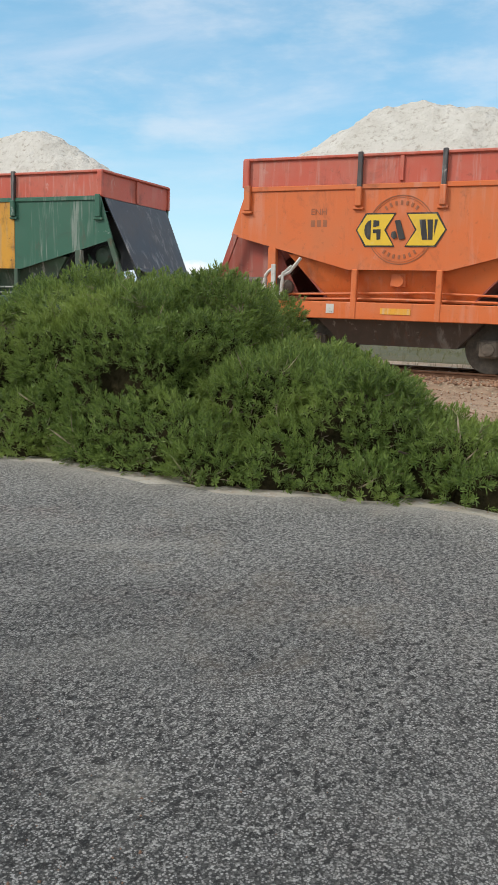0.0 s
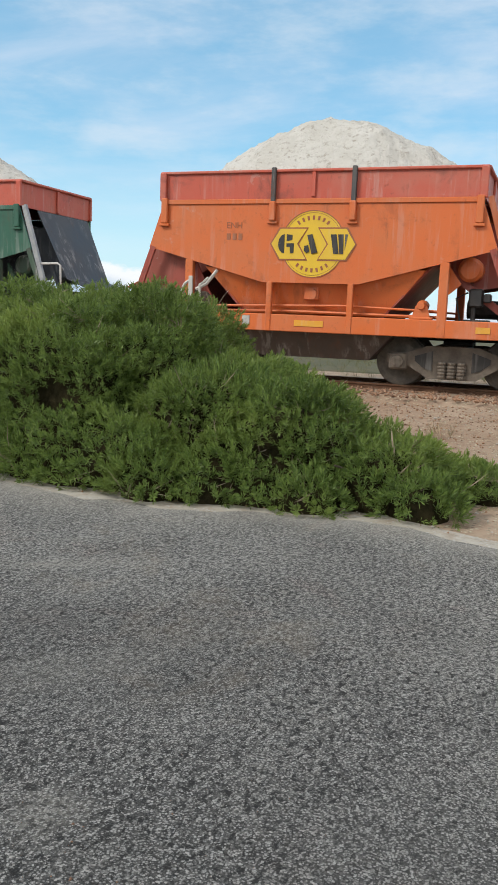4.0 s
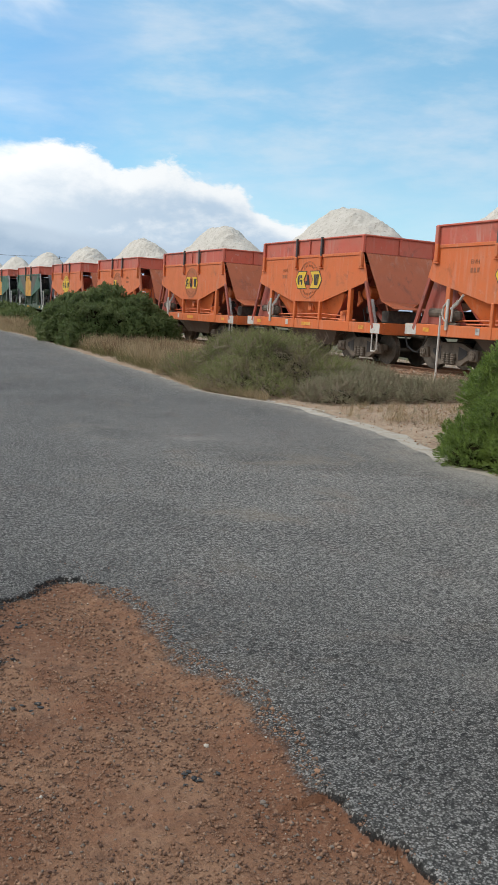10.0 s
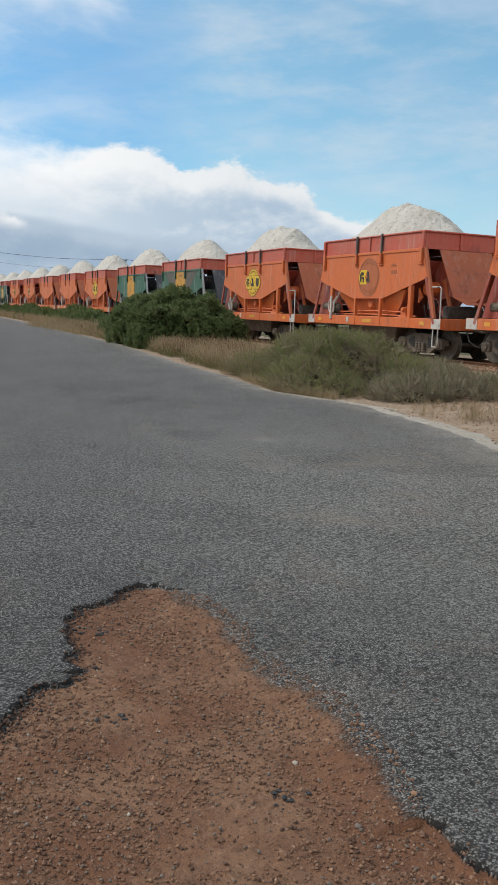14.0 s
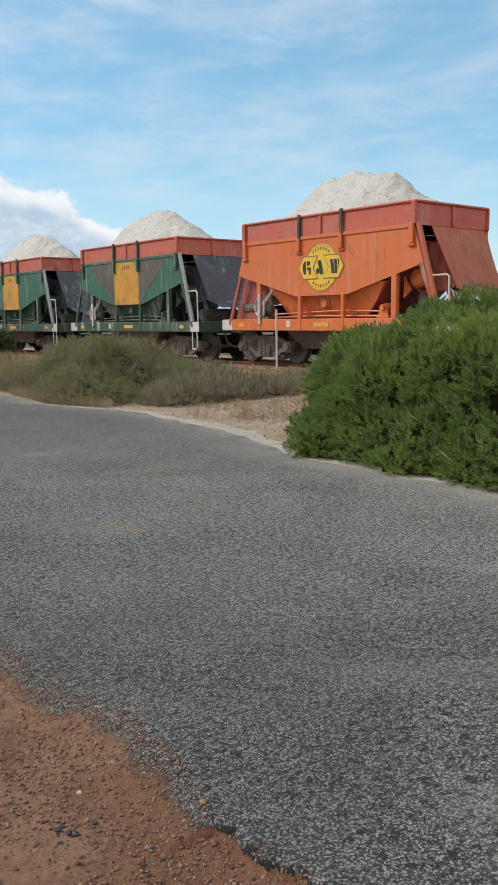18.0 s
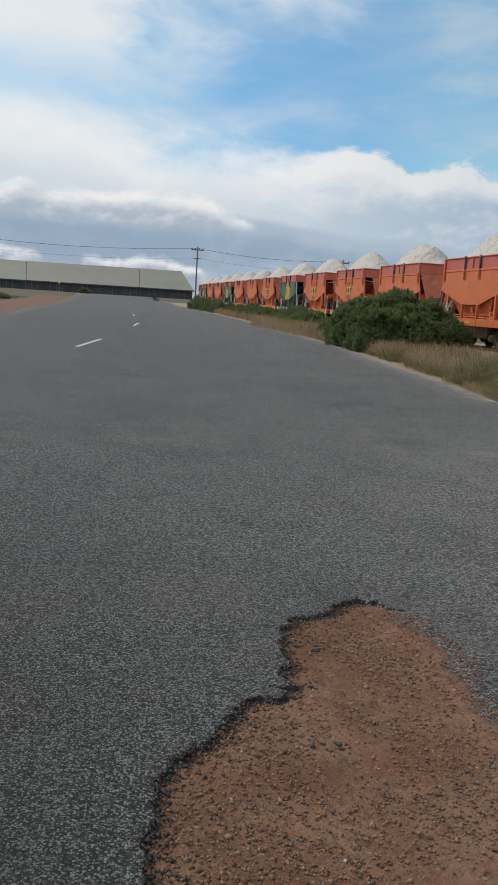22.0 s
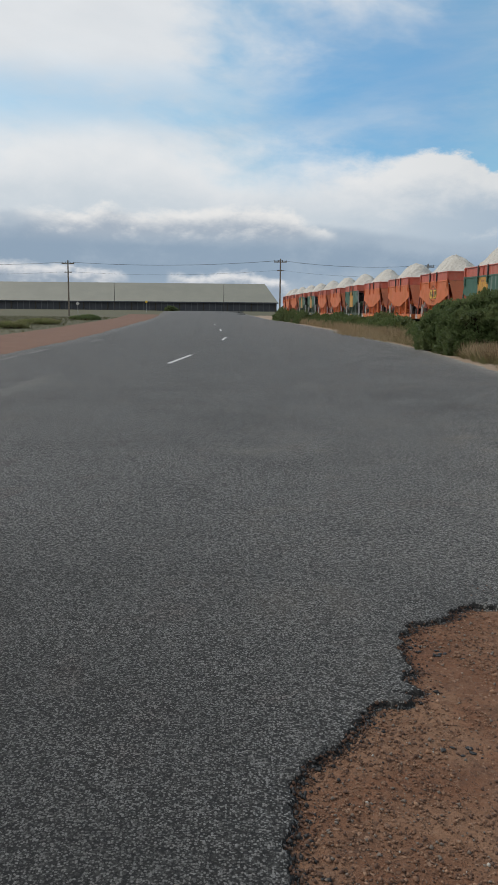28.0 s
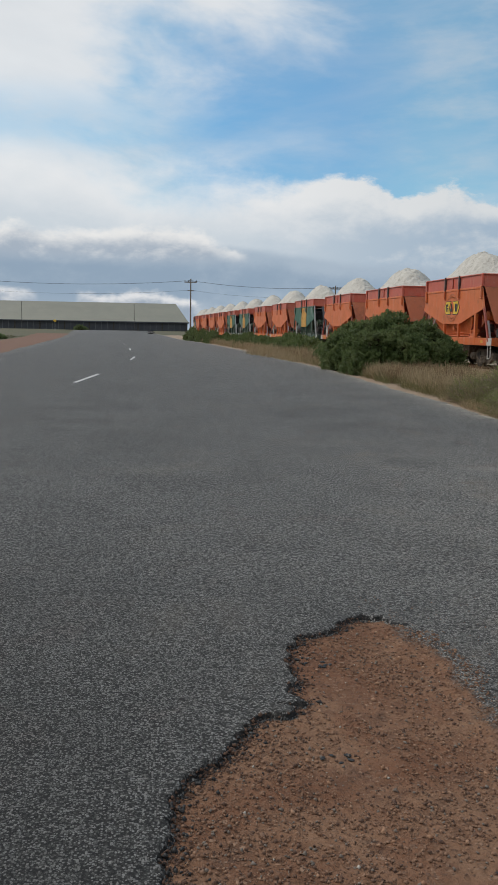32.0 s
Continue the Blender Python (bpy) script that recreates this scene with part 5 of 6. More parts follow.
def code_text(wagon, y, z):
    """Class letters over a bar for the number."""
    cu = bpy.data.curves.new("class_letters", "FONT")
    cu.body, cu.size, cu.extrude, cu.align_x = "ENH", 0.15, 0.002, "CENTER"
    tmp = bpy.data.objects.new("class_letters", cu)
    me = bpy.data.meshes.new_from_object(tmp)
    bpy.data.objects.remove(tmp)
    me.materials.clear()
    me.materials.append(MATS["brown_paint"])
    ob = new("class_letters", me)
    ob.parent = wagon
    ob.matrix_basis = pose(-HALF - 0.004, y, z, 90, 0, -90)
    b = Shape()
    for k in range(3):
        b.box(-HALF - 0.005, -HALF, y - 0.15 + 0.11 * k, y - 0.08 + 0.11 * k, z - 0.20, z - 0.09)
    put_on(wagon, "number_bar", b, "brown_paint")


def amber_panel(wagon):
    p = put_on(wagon, "centre_panel", Shape().box(-HALF - 0.008, -HALF, -0.70, 0.74, 1.672, 3.06, 0.0), "amber_paint", "amber painted centre panel")
    b = Shape()
    for k in range(4):
        b.box(-HALF - 0.011, -HALF - 0.007, -0.16 + 0.11 * k, -0.09 + 0.11 * k, 2.76, 2.86)
    put_on(wagon, "number_bar", b, "brown_paint", "", p)


protos = {}
for key, args in {"orange": ("orange_paint", "shaded_orange_paint", "red_paint", "orange_paint", False), "orange_full": ("orange_paint", "shaded_orange_paint", "red_paint", "orange_paint", True),
                  "green": ("green_paint", "slate_paint", "red_paint", "green_dull", False),
                  "green_full": ("green_paint", "slate_paint", "red_paint", "green_dull", True, False)}.items():
    protos[key] = build_wagon(*args)

LABELS = {"orange": "orange hopper wagon heaped with white gypsum", "orange_full": "orange hopper wagon with closed end sheets, heaped with gypsum", "green": "faded green hopper wagon with amber panel, heaped with gypsum", "green_full": "faded green hopper wagon with closed slate end sheet, heaped with gypsum"}
# kind, badge, lettering, in order from the front of the train
TRAIN = [("orange_full", "plain", 0), ("orange", "plain", 1), ("green_full", "", 0), ("orange", "filled", 1), ("green", "", 0), ("green", "", 0), ("green", "", 0), ("orange_full", "plain", 1), ("orange_full", "plain", 1),
         ("orange_full", "brown", 0), ("orange", "part", 1), ("orange", "filled", 0), ("green", "", 0), ("green", "", 0), ("orange_full", "filled", 0), ("orange_full", "", 0), ("orange_full", "", 0),
         ("orange", "brown", 0), ("orange", "plain", 0), ("green", "", 0), ("orange_full", "plain", 0), ("orange_full", "", 0), ("orange_full", "", 0), ("green", "", 0), ("orange_full", "", 0), ("orange_full", "", 0),
         ("green", "", 0), ("green", "", 0), ("orange_full", "", 0), ("orange_full", "", 0), ("orange", "", 0), ("orange_full", "", 0), ("green", "", 0), ("orange", "", 0), ("orange_full", "", 0), ("orange", "", 0)]
FIRST = -3
wagons = []


def wagon_pose(k, t):
    y = 24.67 - 2.82 + PITCH * k - SPEED * t
    x = float(track_x(y))
    turn = math.degrees(math.atan2(-(float(track_x(y + 0.5)) - float(track_x(y - 0.5))), 1.0))
    return pose(x, y, float(rail_z(y)), 0, 0, turn)


for i, (kind, badge, letters) in enumerate(TRAIN):
    k = FIRST + i
    w = copy_thing(protos[kind], wagon_pose(k, 0))
    tagged(w, LABELS[kind], "hopper wagon", "wagons of the train")
    ld = new("load", MOUNDS[(k * 3) % 5])
    ld.parent = w
    tagged(ld, "heaped white gypsum")
    if kind.startswith("green"):
        amber_panel(w)
    if badge:
        emblem(w, badge)
    if k == 9:
        pt = Shape().plate([(2.45, 3.05), (-2.35, 3.05), (-0.75, 1.70), (0.78, 1.70)], -HALF - 0.004, -HALF + 0.002)
        put_on(w, "repaint_patch", pt, "patch_paint", "dark weathered patch on the side sheet")
    if letters:
        code_text(w, 1.40 if badge != "part" else -1.4, 2.58)
    wagons.append((k, w))
for w in protos.values():
    for o in [*w.children_recursive, w]:
        bpy.data.objects.remove(o)


def motions():
    for k, w in wagons:
        walk(w, [(t, wagon_pose(k, t)) for t in range(33)])
        for o in w.children_recursive:
            if "roll" in o:
                y = o.matrix_basis.translation.y
                turns = 240 if k < 18 else 0
                if turns:
                    walk(o, [(n_ * 4 / 30, pose(0, y, 0.42, math.degrees(SPEED * n_ * 4 / 30 / 0.42), 0, 0)) for n_ in range(turns + 1)])

# ---- plants ----
RNG = np.random.default_rng(7)


def leaf_template(kind):
    """Leaves of one shoot, base at the origin, growing along +z: arrays of four corners."""
    quads = []
    r = np.random.default_rng({"rosette": 1, "broad": 2, "twig": 3, "tuft": 4, "dead": 5}[kind])
    if kind == "rosette":
        for k in range(17):
            h, a = 0.02 + 0.095 * (k / 16) ** 0.8, k * 2.4 + r.uniform(-0.3, 0.3)
            lean = 1.15 - 0.95 * (k / 16)
            ln, wd = r.uniform(0.055, 0.085), r.uniform(0.0055, 0.008)
            quads.append((h, a, lean, ln, wd, 0.0))
    elif kind == "broad":
        for k in range(12):
            h, a = 0.03 + 0.16 * k / 11, k * 2.4 + r.uniform(-0.4, 0.4)
            quads.append((h, a, 1.2 - 0.7 * k / 11, r.uniform(0.09, 0.14), r.uniform(0.022, 0.034), 0.0))
    elif kind == "twig":
        for k in range(16):
            h, a = 0.03 + 0.22 * k / 15, k * 2.4 + r.uniform(-0.5, 0.5)
            quads.append((h, a, r.uniform(0.5, 1.3), r.uniform(0.03, 0.055), r.uniform(0.004, 0.007), 0.0))
        quads.append((0.0, 0.3, 0.05, 0.28, 0.004, 0.0))
    elif kind == "dead":
        for k in range(7):
            quads.append((0.0, k * 2.4 + r.uniform(-0.5, 0.5), r.uniform(0.1, 1.0), r.uniform(0.15, 0.38), 0.004, 0.0))
    else:
        for k in range(15):
            quads.append((0.0, k * 2.4 + r.uniform(-0.5, 0.5), r.uniform(0.1, 0.95), r.uniform(0.35, 1.0), r.uniform(0.005, 0.011), r.uniform(0, 0.12)))
    out = []
    for h, a, lean, ln, wd, off in quads:
        d = np.array([math.sin(lean) * math.cos(a), math.sin(lean) * math.sin(a), math.cos(lean)])
        s_ = np.array([-math.sin(a), math.cos(a), 0.0])
        b = np.array([off * math.cos(a), off * math.sin(a), h])
        bow = np.array([0, 0, -0.12 * ln * math.sin(lean)])
        out.append([b, b + 0.55 * ln * d + wd * s_, b + ln * d + bow, b + 0.55 * ln * d - wd * s_])
    return np.array(out)


def shoots_mesh(name, kind, pos, direc, size, mat):
    """All the shoots as one mesh."""
    t = leaf_template(kind)
    m = len(pos)
    direc = direc / np.linalg.norm(direc, axis=1, keepdims=True)
    spin = RNG.uniform(0, math.tau, m)
    ref = np.where(np.abs(direc[:, 2:3]) > 0.95, np.array([[1.0, 0, 0]]), np.array([[0, 0, 1.0]]))
    a = np.cross(ref, direc)
    a /= np.linalg.norm(a, axis=1, keepdims=True)
    b = np.cross(direc, a)
    c, s_ = np.cos(spin)[:, None], np.sin(spin)[:, None]
    u, v = c * a + s_ * b, -s_ * a + c * b
    q = t.reshape(-1, 3)
    p = pos[:, None, :] + size[:, None, None] * (q[None, :, 0:1] * u[:, None] + q[None, :, 1:2] * v[:, None] + q[None, :, 2:3] * direc[:, None])
    p = p.reshape(-1, 3)
    f = np.arange(len(p)).reshape(-1, 4)
    return mesh_arrays(name, p, f, mat)


def lump_noise(p, scale, amount, seed):
    return np.array([noise.noise(Vector((q[0] * scale + seed, q[1] * scale, q[2] * scale))) for q in p]) * amount


def crown_points(blobs, count, seed, sink=0.16):
    """Points and outward directions on the joined surface of some ellipsoids standing on the land."""
    r = np.random.default_rng(seed)
    area = np.array([(b[3] * b[4] * b[5]) ** (2 / 3) for b in blobs])
    pos, nor = [], []
    for i, b in enumerate(blobs):
        n = int(count * area[i] / area.sum() * 1.6) + 8
        d = r.normal(size=(n, 3))
        d /= np.linalg.norm(d, axis=1, keepdims=True)
        d = d[d[:, 2] > -0.35]
        c, rad = np.array(b[:3]), np.array(b[3:6])
        p = c + d * rad
        pocket = lump_noise(p, 1.5, 1.0, seed + 8)
        k = 1 + lump_noise(p, 1.1, 0.18, seed) + lump_noise(p, 3.0, 0.13, seed + 3) - 0.16 * ease((-0.16 - pocket) / 0.22)
        p = c + d * rad * k[:, None] * (1 - sink * r.random(len(d)) ** 2)[:, None]
        nn = d / rad
        nn /= np.linalg.norm(nn, axis=1, keepdims=True)
        ok = p[:, 2] > land_z(p[:, 0], p[:, 1]) + 0.01
        for j, o in enumerate(blobs):
            if j != i:
                ok &= (((p - np.array(o[:3])) / (np.array(o[3:6]) * 0.90)) ** 2).sum(1) > 1
        pos.append(p[ok]), nor.append(nn[ok])
    return np.concatenate(pos), np.concatenate(nor)


def shrub(name, label, blobs, count, kind, mat, size, seed, up=0.6, wild=0.35, core=0.86, twigs=8, category="shrub", dead=0):
    """A shrub of joined mounds: shoots over a near-black core painted as inner shade, with stems."""
    ob = new(name)
    tagged(ob, label, category, "roadside shrubs")
    c = np.array(blobs[0][:3])
    ob.location = (c[0], c[1], float(land_z(c[0], c[1])))
    inv = Matrix.Translation(-ob.location)
    r = np.random.default_rng(seed)
    p, n = crown_points(blobs, count, seed)
    d = n * 0.75 + np.array([0, 0, up]) + r.normal(size=n.shape) * wild
    cr = new("foliage", shoots_mesh("foliage", kind, p, d, r.uniform(0.75, 1.25, len(p)) * size, mat))
    cr.parent, cr.matrix_parent_inverse = ob, inv
    tagged(cr, kind="stuff")
    if dead:
        pick = p[r.random(len(p)) < dead]
        dd = new("dead_twig", shoots_mesh("dead_twig", "dead", pick - np.array([0, 0, 0.06]), r.normal(size=pick.shape) + np.array([0, 0, 0.3]), r.uniform(0.8, 1.4, len(pick)), "dry_wood"))
        dd.parent, dd.matrix_parent_inverse = ob, inv
        tagged(dd, kind="stuff")
    # an added dark body in each mound stands in for its shaded inside
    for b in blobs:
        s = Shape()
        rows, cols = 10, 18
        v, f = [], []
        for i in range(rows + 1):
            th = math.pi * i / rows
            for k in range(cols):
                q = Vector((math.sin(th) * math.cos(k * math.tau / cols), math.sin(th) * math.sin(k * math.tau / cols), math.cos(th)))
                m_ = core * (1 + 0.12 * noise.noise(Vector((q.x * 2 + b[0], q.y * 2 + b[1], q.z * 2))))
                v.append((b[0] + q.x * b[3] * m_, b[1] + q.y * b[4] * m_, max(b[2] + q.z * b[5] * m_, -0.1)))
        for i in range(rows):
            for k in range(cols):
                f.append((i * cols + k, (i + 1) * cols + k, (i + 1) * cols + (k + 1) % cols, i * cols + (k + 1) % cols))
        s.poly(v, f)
        th_ = part("thicket", s, "bush_shade", ob)
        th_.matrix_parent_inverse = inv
    for k in range(twigs):
        b = blobs[k % len(blobs)]
        a = r.uniform(0, math.tau)
        x0, y0 = b[0] + 0.3 * b[3] * math.cos(a), b[1] + 0.3 * b[4] * math.sin(a)
        z0 = float(land_z(x0, y0)) - 0.03
        e = (b[0] + 0.92 * b[3] * math.cos(a), b[1] + 0.92 * b[4] * math.sin(a), z0 + b[5] * r.uniform(0.35, 0.8))
        st = Shape().tube([(x0, y0, z0), (0.5 * (x0 + e[0]), 0.5 * (y0 + e[1]), z0 + 0.6 * (e[2] - z0) + 0.08), e], [0.03, 0.02, 0.008], 6)
        sb = part("stem", st, "bark", ob)
        sb.matrix_parent_inverse = inv
    return ob


shrub("shrub", "large dense green shrub spilling to the road edge",
      [(8.8, 6.3, 0.50, 1.75, 2.1, 1.34), (7.85, 7.3, 0.30, 1.0, 1.3, 1.10), (7.75, 5.4, 0.30, 1.0, 1.2, 1.25), (8.5, 8.0, 0.30, 1.3, 1.05, 1.10), (8.3, 4.75, 0.50, 1.1, 0.8, 1.28), (8.0, 3.7, 0.15, 1.15, 0.85, 1.05),
       (7.7, 2.8, 0.10, 0.85, 0.8, 0.90), (7.75, 2.0, 0.0, 0.8, 0.75, 0.62), (7.08, 6.4, 0.05, 0.55, 1.2, 0.60), (6.98, 4.6, 0.05, 0.52, 1.1, 0.60), (7.08, 3.2, 0.0, 0.48, 0.85, 0.52), (7.4, 1.9, -0.05, 0.45, 0.7, 0.38),
       (7.2, 7.8, 0.0, 0.55, 0.7, 0.52), (9.9, 5.8, 0.4, 1.3, 1.7, 1.32), (9.5, 3.8, 0.1, 1.1, 1.1, 0.95), (8.13, 1.05, 0.0, 0.45, 0.4, 0.24), (8.48, 1.40, 0.0, 0.35, 0.35, 0.26), (7.5, 6.2, 0.7, 0.55, 0.6, 0.55), (7.45, 7.0, 0.55, 0.5, 0.55, 0.5), (7.4, 5.0, 0.7, 0.5, 0.55, 0.5), (7.5, 3.9, 0.5, 0.5, 0.5, 0.45)] + [(float(curve_at(ROAD_EAST, 1.5 + 0.46 * k)) + 0.46 + 0.14 * math.sin(k * 2.3), 1.5 + 0.46 * k, 0.0, 0.34, 0.36, 0.30 + 0.08 * math.sin(k * 1.7)) for k in range(15)], 56000, "rosette", "leaf_green", 0.84, 11, 0.42, 0.50, 0.72, 10, "shrub", 0.012)
shrub("scrub", "low olive-green scrub with dry twigs beside the road",
      [(8.7, 16.9, 0.05, 1.45, 2.3, 1.12), (8.3, 16.3, 0.5, 0.7, 0.9, 0.62), (8.1, 18.9, 0.0, 0.9, 1.5, 0.50), (7.7, 15.8, 0.0, 0.85, 1.5, 0.50), (9.2, 15.2, 0.0, 0.9, 1.2, 0.66)],
      15000, "twig", "leaf_grey", 0.85, 23, 0.35, 0.9, 0.70, 14, "scrub", 0.34)
shrub("scrub", "low grey half-dead scrub beside the road",
      [(9.7, 14.2, 0.0, 1.1, 1.5, 0.52), (10.5, 13.3, 0.1, 1.0, 1.1, 0.30), (10.2, 16.0, 0.1, 1.0, 1.5, 0.50), (11.3, 12.9, 0.2, 0.6, 0.8, 0.26), (8.7, 13.7, 0.0, 0.7, 0.7, 0.38)],
      9000, "twig", "leaf_dead", 0.9, 24, 0.35, 0.9, 0.70, 8, "scrub", 0.55)
shrub("shrub", "dark green rounded shrub in dry grass",
      [(9.35, 32.5, 0.5, 1.6, 2.2, 1.72), (10.1, 31.0, 0.4, 1.3, 1.7, 1.50), (9.1, 36.0, 0.4, 1.4, 2.5, 1.40), (9.5, 39.5, 0.2, 1.1, 2.4, 1.0), (9.7, 43.0, 0.1, 0.9, 2.0, 0.8), (9.1, 31.8, 0.2, 0.8, 1.2, 0.95), (9.0, 34.6, 0.3, 0.8, 1.6, 1.1), (10.6, 30.2, 0.3, 0.9, 1.1, 1.15)],
      26000, "broad", "leaf_deep", 0.75, 31, 0.5, 0.45, 0.84, 8)
for i, (x, y, a, h) in enumerate([(9.8, 48, 1.0, 0.6), (9.8, 56, 1.3, 1.0), (10.0, 61, 1.4, 1.25), (9.6, 66, 1.1, 0.8), (9.8, 75, 1.3, 1.0), (9.4, 81, 1.4, 1.3), (9.3, 90, 1.3, 1.0), (9.2, 98, 1.4, 1.3), (8.4, 108, 1.6, 1.6), (8.0, 120, 1.7, 1.8), (7.6, 134, 2.2, 2.0), (8.6, 144, 2.4, 2.6), (9.4, 156, 2.6, 2.6)]):
    shrub("shrub", "dark green roadside shrub along the railway", [(x + 0.8, y, 0.1, a, a * 1.9, h * 0.85), (x + 1.1, y + a * 1.8, 0.1, a * 0.8, a * 1.6, h * 0.8), (x + 0.5, y - a * 1.7, 0.1, a * 0.6, a * 1.3, h * 0.7)], 2600, "broad", "leaf_deep", 1.5, 50 + i, 0.5, 0.45, 0.9, 3)
for i, (x, y, a, h) in enumerate([(-17.5, 66, 1.4, 0.22), (-19, 84, 1.6, 0.25), (-20.5, 119, 1.5, 0.45), (-14.0, 39.5, 1.5, 0.55), (-16.5, 45.0, 1.7, 0.6)]):
    shrub("shrub", "low green shrub in the grassy field", [(x, y, 0.05, a, a * 1.5, h), (x - a, y + a, 0.05, a * 0.8, a, h * 0.7)], 1500, "broad", "leaf_grey" if i < 2 else "leaf_deep", 1.2, 80 + i, 0.5, 0.5, 0.9, 2)

shrub("shrub", "dark rounded shrub at the far end of the road", [(-21.8, 290.0, 1.0, 1.9, 1.6, 1.7), (-20.4, 290.5, 0.9, 1.3, 1.2, 1.2)], 900, "broad", "leaf_deep", 1.6, 97, 0.5, 0.5, 0.9, 2)


def tufts(name, label, area, count, mat, size, seed, category="grass"):
    """Grass tufts strewn over a band: area gives x limits by y."""
    r = np.random.default_rng(seed)
    lo, hi, x0, x1 = area
    y = r.uniform(lo, hi, count * 2)
    x = x0(y) + (x1(y) - x0(y)) * r.random(count * 2)
    keep = np.array([noise.noise(Vector((a * 0.7, b * 0.45, seed))) for a, b in zip(x, y)]) > -0.12
    x, y = x[keep][:count], y[keep][:count]
    p = np.stack([x, y, land_z(x, y) - 0.02], -1)
    d = r.normal(size=p.shape) * 0.14 + np.array([0, 0, 1.0])
    ob = new(name, shoots_mesh(name, "tuft", p, d, r.uniform(0.6, 1.25, len(p)) * size, mat))
    return tagged(ob, label, category, kind="stuff")


edge_x = lambda o: (lambda y: curve_at(ROAD_EAST, y) + o)
tufts("dry_grass", "straw-brown dry grass along the road", (18.5, 46, edge_x(0.45), edge_x(2.6)), 4200, "grass_dry", 0.62, 3)
tufts("dry_grass", "straw-brown dry grass along the road further on", (46, 125, edge_x(0.35), edge_x(2.0)), 4000, "grass_dry", 0.75, 4)
tufts("green_grass", "greenish grass at the road edge", (17.5, 60, edge_x(0.25), edge_x(1.0)), 1300, "grass_green", 0.40, 5)
tufts("green_grass", "greenish grass among dry grass along the road", (18.5, 60, edge_x(0.6), edge_x(2.6)), 1300, "grass_green", 0.55, 15)
tufts("dry_grass", "dry grass in front of the railway", (19, 60, lambda y: track_x(y) - 5.5, lambda y: track_x(y) - 2.2), 2000, "grass_dry", 0.55, 6)
tufts("green_grass", "rough grass beyond the railway", (-20, 60, lambda y: track_x(y) + 2.5, lambda y: track_x(y) + 14), 2600, "grass_green", 0.32, 8)
tufts("green_grass", "rough green grass in the field", (26, 150, lambda y: curve_at(ROAD_WEST, y) - 26, lambda y: curve_at(ROAD_WEST, y) - 4.6 - 0.015 * np.maximum(y - 60, 0)), 5200, "grass_field", 0.36, 9)
tufts("dry_grass", "short dry grass on the stony verge", (9.0, 14.0, edge_x(1.0), edge_x(3.6)), 260, "grass_dry", 0.13, 16)
tufts("dry_grass", "flattened dry litter on the stony verge", (8.2, 14.8, edge_x(0.45), edge_x(4.2)), 420, "leaf_dead", 0.12, 17)
tufts("dry_grass", "brown twiggy litter on the stony verge", (8.0, 14.8, edge_x(0.55), edge_x(4.2)), 620, "stalk_brown", 0.09, 27)
tufts("dry_grass", "thin dry grass fringing the scrub", (13.9, 20.0, edge_x(0.10), edge_x(0.75)), 650, "grass_dry", 0.24, 28)
tufts("dry_grass", "reddish-brown dry stalks among the roadside grass", (22, 60, edge_x(0.5), edge_x(2.4)), 1500, "stalk_brown", 0.62, 18)
# single tufts on the sandy verge
for i, (x, y, sz) in enumerate([(7.66, 11.6, 0.22), (8.0, 10.8, 0.34), (8.35, 10.25, 0.38), (7.45, 12.3, 0.15), (8.15, 11.0, 0.30), (7.95, 12.2, 0.24), (8.5, 12.6, 0.2), (8.9, 12.0, 0.26), (9.6, 11.2, 0.25), (8.4, 12.0, 0.15), (10.6, 2.0, 0.28), (10.2, 2.6, 0.18), (11.6, 3.6, 0.2)]):
    r = np.random.default_rng(200 + i)
    n = 7
    p = np.stack([x + r.normal(size=n) * 0.09, y + r.normal(size=n) * 0.09, np.zeros(n)], -1)
    p[:, 2] = land_z(p[:, 0], p[:, 1]) - 0.01
    tagged(new("grass_tuft", shoots_mesh("grass_tuft", "tuft", p, r.normal(size=p.shape) * 0.3 + np.array([0, 0, 1.0]), np.full(n, sz), "grass_dry")), "small dry grass tuft on pale sand", "grass tuft", "tufts on the verge")

# ---- far side: long storage shed, poles and wires ----


def build_shed():
    shed = tagged(new("storage_shed"), "long low storage shed with a pale grey roof", "shed")
    x0, x1, y0, z0, ze, zr = -210.0, 15.3, 300.0, 0.9, 4.0, 11.2
    part("wall", Shape().box(x0, x1 - 0.5, y0, y0 + 30, z0, ze), "shed_wall", shed, "dark blue-grey side wall")
    roof = Shape()
    hip = 4.2
    p = [(x0, y0 - 0.8, ze + 0.2), (x1, y0 - 0.8, ze + 0.2), (x1 - hip, y0 + 15, zr), (x0, y0 + 15, zr), (x1, y0 + 30.8, ze + 0.2), (x0, y0 + 30.8, ze + 0.2)]
    roof.poly(p, [(0, 1, 2, 3), (1, 4, 2), (4, 5, 3, 2), (0, 3, 5), (0, 5, 4, 1)])
    rf = part("roof", roof, "shed_roof", shed)
    part("gutter", Shape().box(x0, x1 + 0.1, y0 - 1.0, y0 - 0.75, ze - 0.05, ze + 0.35), "shed_wall", rf)
    k = 0
    x = x1 - 1.0
    while x > -150:
        big = k % 4 == 0
        part("wall_post", Shape().box(x - (0.22 if big else 0.1), x + (0.22 if big else 0.1), y0 - (0.5 if big else 0.25), y0, z0, ze - 0.05), "shed_post" if not big else "steel_dark", shed)
        x -= 2.1
        k += 1
    return shed


build_shed()


